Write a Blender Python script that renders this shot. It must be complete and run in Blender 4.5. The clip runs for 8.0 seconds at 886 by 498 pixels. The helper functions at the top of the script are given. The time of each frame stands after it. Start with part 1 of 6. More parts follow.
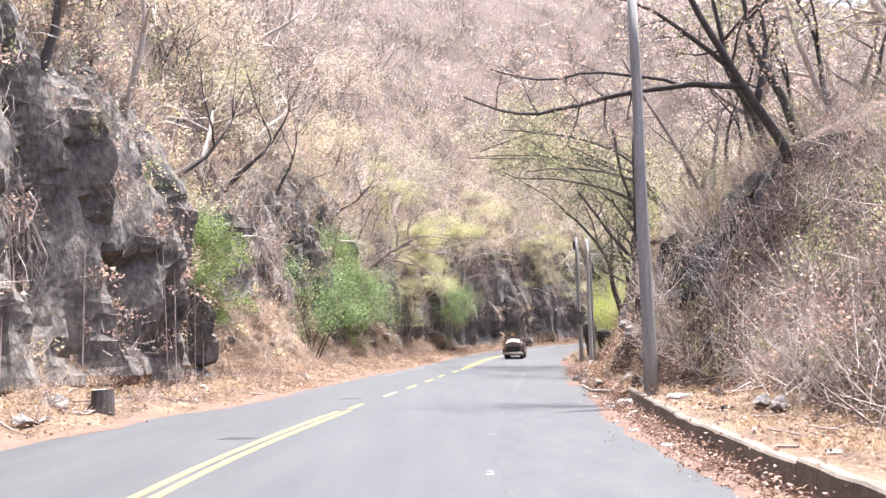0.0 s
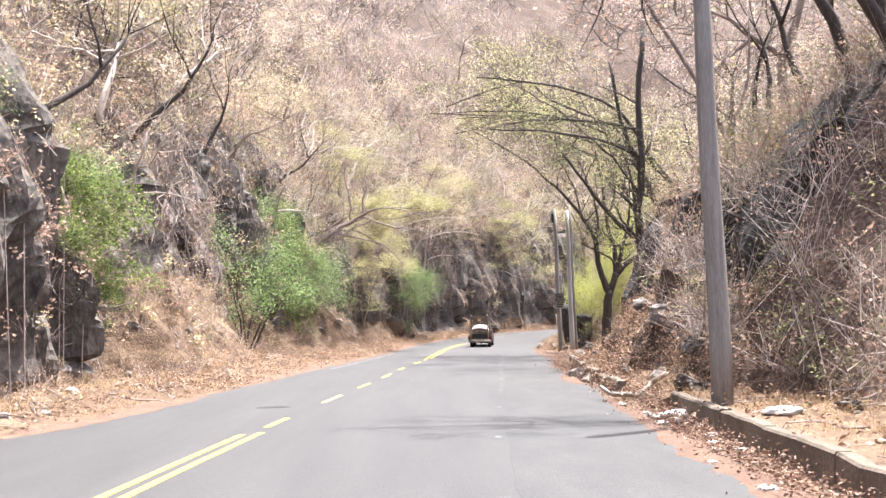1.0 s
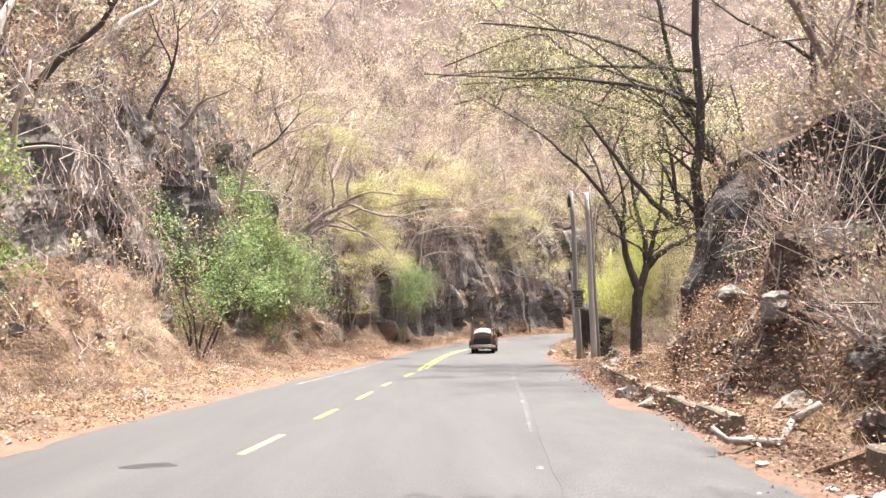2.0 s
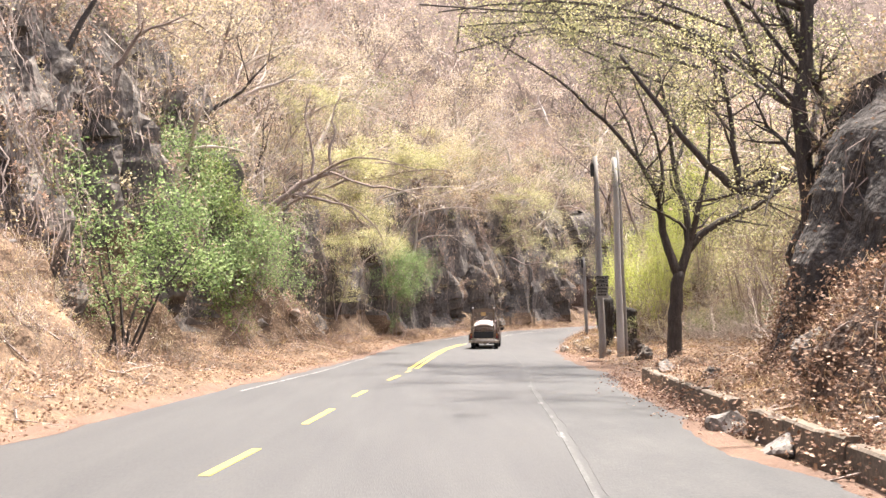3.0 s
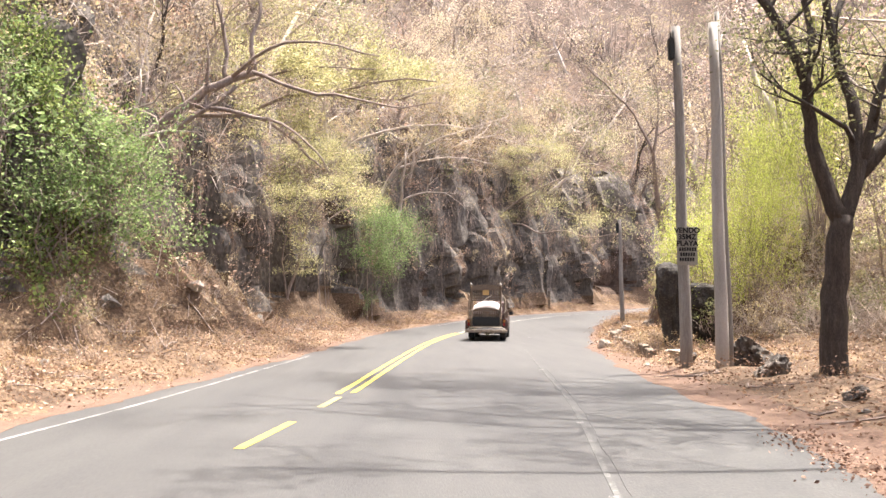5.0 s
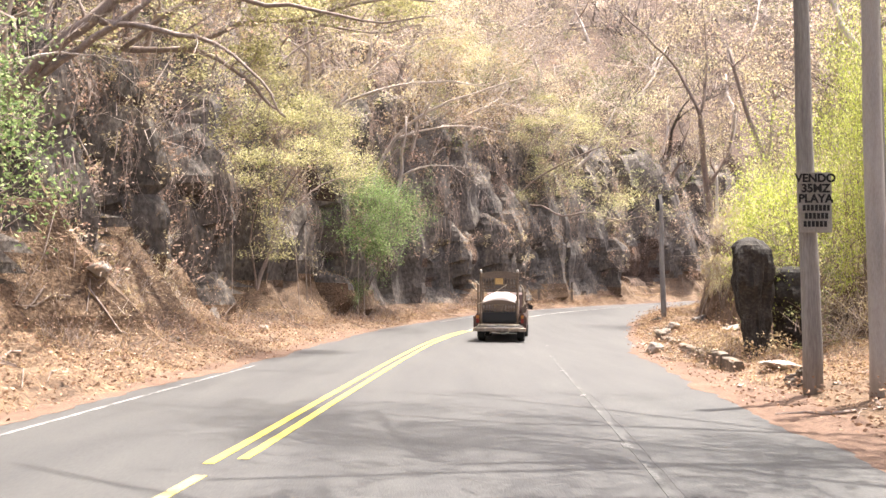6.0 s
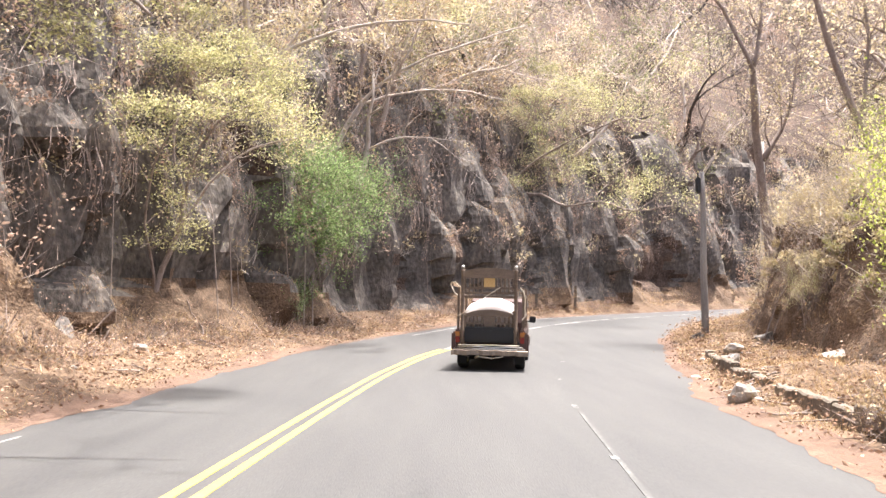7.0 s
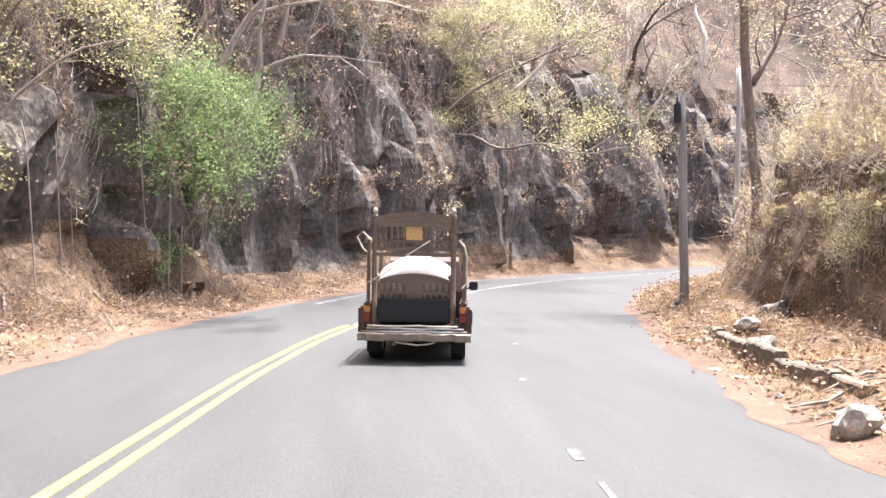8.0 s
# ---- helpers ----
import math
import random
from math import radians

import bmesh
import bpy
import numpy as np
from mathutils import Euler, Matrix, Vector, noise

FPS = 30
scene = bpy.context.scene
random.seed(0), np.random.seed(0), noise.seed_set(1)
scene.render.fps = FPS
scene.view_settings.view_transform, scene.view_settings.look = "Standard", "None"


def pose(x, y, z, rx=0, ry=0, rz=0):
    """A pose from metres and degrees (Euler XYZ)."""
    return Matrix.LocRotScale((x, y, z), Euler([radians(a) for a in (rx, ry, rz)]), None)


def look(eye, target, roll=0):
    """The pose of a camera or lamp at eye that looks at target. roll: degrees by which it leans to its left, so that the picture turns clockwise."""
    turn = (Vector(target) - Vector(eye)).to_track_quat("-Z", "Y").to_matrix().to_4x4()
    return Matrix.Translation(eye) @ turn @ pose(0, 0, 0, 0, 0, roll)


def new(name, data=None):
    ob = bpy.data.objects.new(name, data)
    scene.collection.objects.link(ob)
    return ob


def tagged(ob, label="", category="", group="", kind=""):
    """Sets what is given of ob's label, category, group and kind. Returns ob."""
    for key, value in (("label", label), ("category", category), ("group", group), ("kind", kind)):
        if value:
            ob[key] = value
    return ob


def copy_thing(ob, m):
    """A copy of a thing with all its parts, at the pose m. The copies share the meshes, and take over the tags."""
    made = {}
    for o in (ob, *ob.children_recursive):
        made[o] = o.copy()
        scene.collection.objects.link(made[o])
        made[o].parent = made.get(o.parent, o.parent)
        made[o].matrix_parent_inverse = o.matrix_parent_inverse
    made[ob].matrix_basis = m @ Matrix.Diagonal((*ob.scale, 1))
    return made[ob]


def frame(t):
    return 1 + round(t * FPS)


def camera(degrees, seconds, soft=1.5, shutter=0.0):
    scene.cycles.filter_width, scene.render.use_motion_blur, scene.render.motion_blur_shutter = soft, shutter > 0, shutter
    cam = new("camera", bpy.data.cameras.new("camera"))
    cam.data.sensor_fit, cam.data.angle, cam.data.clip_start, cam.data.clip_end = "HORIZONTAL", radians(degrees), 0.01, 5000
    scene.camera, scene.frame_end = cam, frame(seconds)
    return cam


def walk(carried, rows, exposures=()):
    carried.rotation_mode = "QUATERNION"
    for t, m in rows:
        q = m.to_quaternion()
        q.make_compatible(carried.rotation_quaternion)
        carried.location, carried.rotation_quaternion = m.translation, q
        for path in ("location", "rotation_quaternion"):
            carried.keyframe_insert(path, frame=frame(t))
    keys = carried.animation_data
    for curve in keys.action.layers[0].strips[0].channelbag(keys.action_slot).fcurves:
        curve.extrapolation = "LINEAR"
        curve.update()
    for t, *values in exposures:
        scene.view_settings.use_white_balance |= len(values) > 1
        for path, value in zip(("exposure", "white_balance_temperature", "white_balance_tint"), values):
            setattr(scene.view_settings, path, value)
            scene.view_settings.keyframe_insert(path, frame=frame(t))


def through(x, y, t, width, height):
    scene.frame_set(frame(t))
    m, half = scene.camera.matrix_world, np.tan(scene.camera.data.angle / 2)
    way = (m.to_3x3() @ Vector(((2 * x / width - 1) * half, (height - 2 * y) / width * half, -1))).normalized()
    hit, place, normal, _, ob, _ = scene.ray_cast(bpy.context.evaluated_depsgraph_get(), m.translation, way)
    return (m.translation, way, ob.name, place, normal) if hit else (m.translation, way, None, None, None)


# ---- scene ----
cam = camera(53.6, 8.0, 1.5)
PATH = [
    (0, (0.097, -3.157, 1.729), (0.069, -1.168, 1.937), -0.8),
    (0.5, (-0.109, 0.71, 1.693), (-0.074, 2.7, 1.889), -0.9),
    (1, (-0.142, 4.674, 1.674), (-0.074, 6.665, 1.851), -0.9),
    (1.5, (-0.041, 8.663, 1.658), (0.038, 10.653, 1.841), -1.2),
    (1.7, (0.032, 10.275, 1.634), (0.108, 12.265, 1.822), -1.2),
    (3, (0.436, 20.101, 1.592), (0.514, 22.093, 1.762), -0.3),
    (3.5, (0.771, 23.854, 1.591), (0.851, 25.847, 1.735), 0.2),
    (4, (1.138, 27.629, 1.643), (1.22, 29.624, 1.769), 0.4),
    (4.5, (1.485, 31.372, 1.642), (1.566, 33.367, 1.769), 0.5),
    (4.7, (1.635, 32.851, 1.645), (1.711, 34.845, 1.774), 0.4),
    (6, (2.491, 42.936, 1.582), (2.524, 44.932, 1.693), 0.4),
    (6.5, (2.987, 46.637, 1.544), (3.005, 48.633, 1.664), 0.5),
    (6.6, (2.978, 47.395, 1.51), (2.999, 49.391, 1.634), 0.6),
    (6.7, (3.0, 48.16, 1.53), (3.035, 50.155, 1.655), 0.7),
    (6.8, (3.066, 50.997, 1.689), (3.099, 52.993, 1.811), 0.9),
    (6.9, (3.092, 51.795, 1.712), (3.144, 53.791, 1.834), 0.9),
    (7, (3.231, 52.457, 1.701), (3.288, 54.452, 1.82), 1.0),
    (7.5, (3.599, 56.028, 1.711), (3.74, 58.021, 1.799), 0.9),
    (8, (3.731, 59.358, 1.724), (3.97, 61.344, 1.752), 0.8),
]
walk(cam, [(t, look(eye, target, roll)) for t, eye, target, roll in PATH],
     [(0, 2.0, 5700, 10), (0.7, 1.97, 5850, 10), (1.5, 1.98, 6250, 10), (3.0, 1.95, 6450, 10), (3.5, 1.84, 6500, 10), (4.1, 1.8, 6500, 10), (4.7, 1.92, 6500, 10), (6.0, 2.04, 6500, 10), (6.6, 2.02, 6450, 10), (7.0, 2.05, 6250, 10), (7.5, 2.02, 6100, 10), (8, 2.14, 5900, 10)])

# ---- light ----
SUN_TO = Vector((0.21, 0.13, 0.96)).normalized()
world = bpy.data.worlds.new("sky")
scene.world = world
world.use_nodes = True
wn = world.node_tree.nodes
sky = wn.new("ShaderNodeTexSky")
sky.sky_type, sky.sun_disc = "NISHITA", False
sky.sun_elevation = math.asin(SUN_TO.z)
sky.sun_rotation = math.atan2(SUN_TO.x, SUN_TO.y)
sky.dust_density, sky.air_density = 7.0, 1.0
world.node_tree.links.new(sky.outputs[0], wn["Background"].inputs[0])
wn["Background"].inputs[1].default_value = 0.15
sun_data = bpy.data.lights.new("sun", "SUN")
sun_data.energy, sun_data.angle, sun_data.color = 4.45, radians(0.6), (1.0, 0.94, 0.86)
sun = new("sun", sun_data)
sun.matrix_world = look(SUN_TO * 100, (0, 0, 0))


# ---- materials ----
def nodes_of(name):
    m = bpy.data.materials.new(name)
    m.use_nodes = True
    n = m.node_tree.nodes
    return m, n, m.node_tree.links, n["Principled BSDF"]


def ramp(n, cols):
    r = n.new("ShaderNodeValToRGB")
    e = r.color_ramp.elements
    while len(e) < len(cols):
        e.new(0.5)
    for k, (p, c) in zip(e, cols):
        k.position, k.color = p, (*c, 1)
    return r


def surface(name, cols, scale, fine, rough=0.9, bump=0.3, fine_mix=0.45, stretch=(1, 1, 1), bump_dist=0.04, spec=0.3):
    """A weathered surface: broad stains through a colour ramp, fine grain over it, and relief."""
    m, n, l, p = nodes_of(name)
    tc = n.new("ShaderNodeNewGeometry")
    mp = n.new("ShaderNodeMapping")
    mp.inputs["Scale"].default_value = stretch
    l.new(tc.outputs["Position"], mp.inputs["Vector"])
    a = n.new("ShaderNodeTexNoise")
    a.inputs["Scale"].default_value, a.inputs["Detail"].default_value, a.inputs["Roughness"].default_value = scale, 6, 0.65
    b = n.new("ShaderNodeTexNoise")
    b.inputs["Scale"].default_value, b.inputs["Detail"].default_value = fine, 4
    l.new(mp.outputs[0], a.inputs["Vector"])
    l.new(mp.outputs[0], b.inputs["Vector"])
    mix = n.new("ShaderNodeMix")
    mix.inputs[0].default_value = fine_mix
    l.new(a.outputs[0], mix.inputs[2])
    l.new(b.outputs[0], mix.inputs[3])
    r = ramp(n, cols)
    l.new(mix.outputs[0], r.inputs[0])
    l.new(r.outputs[0], p.inputs["Base Color"])
    bp = n.new("ShaderNodeBump")
    bp.inputs["Strength"].default_value, bp.inputs["Distance"].default_value = bump, bump_dist
    l.new(mix.outputs[0], bp.inputs["Height"])
    l.new(bp.outputs[0], p.inputs["Normal"])
    p.inputs["Roughness"].default_value = rough
    p.inputs["Specular IOR Level"].default_value = spec
    return m


def foliage(name, cols, through=0.45, rough=0.65):
    """Leaves: each one its own tint, with light coming through them."""
    m, n, l, p = nodes_of(name)
    g = n.new("ShaderNodeNewGeometry")
    r = ramp(n, cols)
    l.new(g.outputs["Random Per Island"], r.inputs[0])
    l.new(r.outputs[0], p.inputs["Base Color"])
    p.inputs["Roughness"].default_value = rough
    p.inputs["Specular IOR Level"].default_value = 0.25
    t = n.new("ShaderNodeBsdfTranslucent")
    l.new(r.outputs[0], t.inputs[0])
    mx = n.new("ShaderNodeMixShader")
    mx.inputs[0].default_value = through
    l.new(p.outputs[0], mx.inputs[1])
    l.new(t.outputs[0], mx.inputs[2])
    l.new(mx.outputs[0], n["Material Output"].inputs[0])
    return m


def plain(name, col, rough=0.6, metal=0.0, vary=0.25, scale=8.0):
    d = tuple(c * (1 - vary) for c in col)
    m = surface(name, [(0.3, d), (0.7, col)], scale, scale * 9, rough, 0.12, 0.4, bump_dist=0.01)
    m.node_tree.nodes["Principled BSDF"].inputs["Metallic"].default_value = metal
    return m


ASPHALT = surface("asphalt", [(0.28, (0.022, 0.021, 0.0225)), (0.42, (0.038, 0.0365, 0.037)), (0.55, (0.05, 0.048, 0.047)), (0.65, (0.062, 0.06, 0.058)), (0.78, (0.098, 0.094, 0.088))], 0.7, 38, 0.7, 0.5, 0.48, (1.8, 0.2, 1), 0.014, 0.4)
YELLOW = surface("yellow_road_paint", [(0.33, (0.22, 0.19, 0.1)), (0.45, (0.43, 0.33, 0.055)), (0.7, (0.52, 0.405, 0.085))], 2.5, 40, 0.7, 0.1)
WHITE_LINE = surface("worn_white_road_paint", [(0.44, (0.066, 0.065, 0.064)), (0.56, (0.3, 0.29, 0.28)), (0.72, (0.55, 0.54, 0.52))], 1.8, 30, 0.7, 0.1)
FAINT_LINE = surface("almost_gone_road_paint", [(0.47, (0.06, 0.059, 0.058)), (0.6, (0.11, 0.108, 0.103)), (0.78, (0.24, 0.23, 0.22))], 1.8, 30, 0.75, 0.1)
PALE_YELLOW = surface("worn_yellow_road_paint", [(0.35, (0.12, 0.105, 0.07)), (0.5, (0.32, 0.27, 0.1)), (0.7, (0.5, 0.42, 0.15))], 2.2, 30, 0.7, 0.1)
FAINT_PATCH = surface("last_road_paint", [(0.46, (0.062, 0.061, 0.06)), (0.58, (0.2, 0.195, 0.19)), (0.76, (0.42, 0.41, 0.395))], 4, 34, 0.75, 0.1)
ROCK = surface("dark_rock", [(0.3, (0.035, 0.031, 0.029)), (0.44, (0.081, 0.07, 0.062)), (0.57, (0.143, 0.121, 0.104)), (0.72, (0.256, 0.212, 0.172))], 0.9, 7, 0.95, 0.9, 0.5, (1, 1, 0.6), 0.16)
BASALT = surface("black_basalt", [(0.3, (0.0175, 0.0155, 0.0148)), (0.46, (0.041, 0.036, 0.0335)), (0.6, (0.078, 0.067, 0.06)), (0.76, (0.15, 0.122, 0.1))], 0.9, 8, 0.95, 1.0, 0.5, (1, 1, 0.7), 0.22)
BOULDER = surface("boulder_stone", [(0.3, (0.06, 0.055, 0.052)), (0.5, (0.17, 0.15, 0.135)), (0.72, (0.34, 0.3, 0.26))], 3, 18, 0.95, 0.7, 0.5, (1, 1, 1), 0.05)
PALE_STONE = surface("pale_stone", [(0.3, (0.184, 0.159, 0.134)), (0.5, (0.318, 0.281, 0.245)), (0.75, (0.416, 0.379, 0.337))], 3, 18, 0.95, 0.6, 0.5, (1, 1, 1), 0.04)
BANK = surface("dry_earth_and_straw", [(0.3, (0.03, 0.019, 0.0135)), (0.43, (0.078, 0.05, 0.033)), (0.57, (0.152, 0.1, 0.064)), (0.74, (0.295, 0.208, 0.13))], 0.9, 14, 0.95, 1.0, 0.5, (1, 1, 1), 0.1)
VERGE = surface("orange_dust", [(0.3, (0.06, 0.036, 0.026)), (0.5, (0.112, 0.069, 0.049)), (0.72, (0.185, 0.122, 0.087))], 1.6, 25, 0.95, 0.7, 0.55, (1, 1, 1), 0.05)
LITTER = surface("leaf_litter_slope", [(0.3, (0.024, 0.017, 0.014)), (0.45, (0.062, 0.042, 0.032)), (0.6, (0.13, 0.087, 0.065)), (0.78, (0.26, 0.18, 0.138))], 0.6, 9, 0.95, 0.9, 0.55, (1, 1, 1), 0.2)
CONCRETE = surface("old_concrete", [(0.3, (0.06, 0.047, 0.037)), (0.5, (0.125, 0.1, 0.078)), (0.72, (0.23, 0.19, 0.15))], 1.6, 22, 0.92, 0.5, 0.45, (1, 1, 1), 0.02)
POLE_WOOD = surface("weathered_pole_wood", [(0.3, (0.1, 0.088, 0.08)), (0.46, (0.2, 0.182, 0.168)), (0.58, (0.28, 0.258, 0.24)), (0.72, (0.4, 0.375, 0.35))], 0.9, 18, 0.9, 0.5, 0.4, (5, 5, 0.35), 0.012)
POLE_GREY = surface("grey_pole_concrete", [(0.3, (0.27, 0.25, 0.23)), (0.5, (0.38, 0.355, 0.33)), (0.7, (0.47, 0.445, 0.42))], 1.5, 30, 0.9, 0.3, 0.5, (4, 4, 0.5), 0.01)
BARK = surface("dark_bark", [(0.3, (0.027, 0.022, 0.02)), (0.5, (0.062, 0.051, 0.045)), (0.72, (0.138, 0.112, 0.098))], 3, 22, 0.95, 0.8, 0.5, (4, 4, 0.7), 0.03)
DRY_BARK = surface("grey_brown_bark", [(0.3, (0.11, 0.083, 0.072)), (0.5, (0.23, 0.18, 0.155)), (0.72, (0.4, 0.335, 0.295))], 3, 22, 0.95, 0.5, 0.5, (3, 3, 0.8), 0.02)
PALE_BARK = surface("pale_bark", [(0.3, (0.27, 0.22, 0.19)), (0.5, (0.44, 0.375, 0.33)), (0.72, (0.58, 0.51, 0.46))], 3, 22, 0.95, 0.5, 0.5, (3, 3, 0.8), 0.02)
GREEN = foliage("green_leaves", [(0.0, (0.06, 0.085, 0.026)), (0.35, (0.135, 0.18, 0.052)), (0.75, (0.25, 0.305, 0.092)), (1.0, (0.38, 0.42, 0.15))])
LIME = foliage("lime_leaves", [(0.0, (0.22, 0.26, 0.055)), (0.4, (0.41, 0.45, 0.1)), (0.8, (0.59, 0.62, 0.18)), (1.0, (0.7, 0.71, 0.34))], 0.55)
STRAW = foliage("yellowing_leaves", [(0.0, (0.33, 0.26, 0.14)), (0.4, (0.47, 0.385, 0.225)), (0.8, (0.6, 0.51, 0.325)), (1.0, (0.68, 0.61, 0.44))], 0.5)
CREAM = foliage("cream_dry_season_leaves", [(0.0, (0.4, 0.32, 0.22)), (0.4, (0.54, 0.44, 0.31)), (0.8, (0.65, 0.55, 0.4)), (1.0, (0.72, 0.64, 0.5))], 0.5)
LEMON = foliage("yellow_green_leaves", [(0.0, (0.205, 0.193, 0.085)), (0.4, (0.375, 0.35, 0.16)), (0.8, (0.545, 0.505, 0.26)), (1.0, (0.665, 0.625, 0.41))], 0.5)
# Pinkish dry leaves, lightened in colour to stand in for haze over distance.
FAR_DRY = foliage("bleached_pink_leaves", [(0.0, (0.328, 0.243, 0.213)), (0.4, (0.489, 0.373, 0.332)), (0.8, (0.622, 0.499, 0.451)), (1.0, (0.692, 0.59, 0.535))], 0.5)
RUST = foliage("rust_brown_leaves", [(0.0, (0.07, 0.035, 0.024)), (0.5, (0.17, 0.095, 0.066)), (0.85, (0.3, 0.19, 0.135)), (1.0, (0.5, 0.38, 0.3))], 0.2)
DRY = foliage("dry_brown_leaves", [(0.0, (0.226, 0.151, 0.112)), (0.4, (0.366, 0.245, 0.182)), (0.8, (0.506, 0.357, 0.273)), (1.0, (0.604, 0.462, 0.371))])
OLIVE = foliage("olive_leaves", [(0.0, (0.1, 0.11, 0.05)), (0.5, (0.2, 0.205, 0.095)), (1.0, (0.34, 0.325, 0.17))])
WITHERED = foliage("curled_brown_litter", [(0.0, (0.1, 0.055, 0.036)), (0.4, (0.22, 0.132, 0.087)), (0.8, (0.36, 0.235, 0.16)), (1.0, (0.52, 0.38, 0.28))], 0.2)
TAN = foliage("withered_tan_leaves", [(0.0, (0.15, 0.1, 0.055)), (0.4, (0.3, 0.215, 0.12)), (0.8, (0.45, 0.34, 0.2)), (1.0, (0.58, 0.47, 0.3))])
PALE_GREEN = foliage("pale_green_leaves", [(0.0, (0.085, 0.125, 0.045)), (0.35, (0.16, 0.225, 0.082)), (0.75, (0.265, 0.35, 0.14)), (1.0, (0.39, 0.46, 0.23))], 0.5)
GRASS = foliage("dry_grass_blades", [(0.0, (0.2, 0.12, 0.06)), (0.4, (0.36, 0.24, 0.125)), (0.8, (0.5, 0.37, 0.21)), (1.0, (0.6, 0.48, 0.31))], 0.3)


# ---- mesh helpers ----
def mesh_of(name, verts, faces, mats, smooth=False, index=None):
    me = bpy.data.meshes.new(name)
    me.from_pydata([tuple(v) for v in verts], [], [tuple(f) for f in faces])
    for m in mats if isinstance(mats, (list, tuple)) else [mats]:
        me.materials.append(m)
    if smooth:
        me.polygons.foreach_set("use_smooth", [True] * len(me.polygons))
    if index is not None:
        me.polygons.foreach_set("material_index", list(index))
    me.update()
    return me


def thing(name, label, category, at=(0, 0, 0), rz=0.0, group="", kind=""):
    ob = new(name)
    ob.matrix_basis = pose(*at, 0, 0, rz)
    return tagged(ob, label, category, group, kind)


def attach(name, me, parent, label="", m=None):
    ob = new(name, me)
    ob.parent = parent
    if m is not None:
        ob.matrix_basis = m
    return tagged(ob, label)


class Build:
    """Collects boxes, tubes and sweeps into one mesh."""

    def __init__(self):
        self.v, self.f = [], []

    def add(self, verts, faces):
        k = len(self.v)
        self.v += [tuple(v) for v in verts]
        self.f += [tuple(i + k for i in f) for f in faces]
        return self

    def box(self, a, b, bevel=0.0, m=None):
        (x0, y0, z0), (x1, y1, z1) = a, b
        bm = bmesh.new()
        bmesh.ops.create_cube(bm, size=1, matrix=Matrix.LocRotScale(((x0 + x1) / 2, (y0 + y1) / 2, (z0 + z1) / 2), None, (x1 - x0, y1 - y0, z1 - z0)))
        if bevel:
            bmesh.ops.bevel(bm, geom=bm.edges[:], offset=bevel, segments=2, affect="EDGES")
        if m is not None:
            bm.transform(m)
        bm.verts.index_update()
        self.add([v.co for v in bm.verts], [[v.index for v in f.verts] for f in bm.faces])
        bm.free()
        return self

    def tube(self, pts, radii, k=6, cap=True):
        pts = [Vector(p) for p in pts]
        n, ring, base = len(pts), [], len(self.v)
        side = Vector((1, 0.13, 0.07))
        for i, p in enumerate(pts):
            t = (pts[min(i + 1, n - 1)] - pts[max(i - 1, 0)]).normalized()
            u = (side - t * side.dot(t))
            u = u.normalized() if u.length > 1e-4 else t.orthogonal().normalized()
            w = t.cross(u)
            for j in range(k):
                a = 2 * math.pi * j / k
                self.v.append(tuple(p + (u * math.cos(a) + w * math.sin(a)) * radii[i]))
        for i in range(n - 1):
            for j in range(k):
                q = (j + 1) % k
                self.f.append((base + i * k + j, base + i * k + q, base + (i + 1) * k + q, base + (i + 1) * k + j))
        if cap:
            self.f.append(tuple(base + j for j in reversed(range(k))))
            self.f.append(tuple(base + (n - 1) * k + j for j in range(k)))
        return self

    def mesh(self, name, mat, smooth=False):
        return mesh_of(name, self.v, self.f, mat, smooth)


def spline(keys, x):
    """Smooth interpolation through rows (x, a, b, ...) at x."""
    xs = [k[0] for k in keys]
    x = min(max(x, xs[0]), xs[-1])
    i = min(max(int(np.searchsorted(xs, x, side="right")) - 1, 0), len(xs) - 2)
    t = (x - xs[i]) / (xs[i + 1] - xs[i])
    t = t * t * (3 - 2 * t)
    return [a + (b - a) * t for a, b in zip(keys[i][1:], keys[i + 1][1:])]


# ---- the road's line ----
CENTRE = [(-3.0, -60, 0), (-3.3, -30, 0), (-3.5, -8, 0), (-3.5, 4, 0), (-3.4, 11, 0), (-2.82, 18.8, 0), (-2.05, 26.6, 0), (-1.24, 34.4, 0),
          (-0.55, 42, 0), (0.42, 50, 0), (1.02, 57, 0), (1.44, 62, 0), (1.98, 68, 0), (2.74, 74, 0.05), (4.1, 79.8, 0.2), (7.6, 87.8, 0.62),
          (11.6, 93.6, 0.92), (17.5, 99.5, 1.2), (25, 104.5, 1.55), (36, 109, 2.0), (60, 115, 2.8), (100, 121, 4.0), (160, 128, 6.0), (230, 134, 8.0)]


def line_points(step=0.25):
    pts = [Vector(p) for p in CENTRE]
    out = []
    for i in range(1, len(pts) - 2):
        a, b, c, d = pts[i - 1:i + 3]
        n = max(2, int((c - b).length / step))
        for k in range(n):
            t = k / n
            out.append(0.5 * (2 * b + (c - a) * t + (2 * a - 5 * b + 4 * c - d) * t * t + (3 * b - a - 3 * c + d) * t ** 3))
    return out


LINE = line_points()
NL = len(LINE)
NORMAL = []
for i in range(NL):
    d = LINE[min(i + 6, NL - 1)] - LINE[max(i - 6, 0)]
    d.z = 0
    d.normalize()
    NORMAL.append(Vector((d.y, -d.x, 0)))
STATIONS = np.array([p.y for p in LINE])


def station(y):
    """The number of the road's station nearest to a y."""
    return int(np.abs(STATIONS - y).argmin())


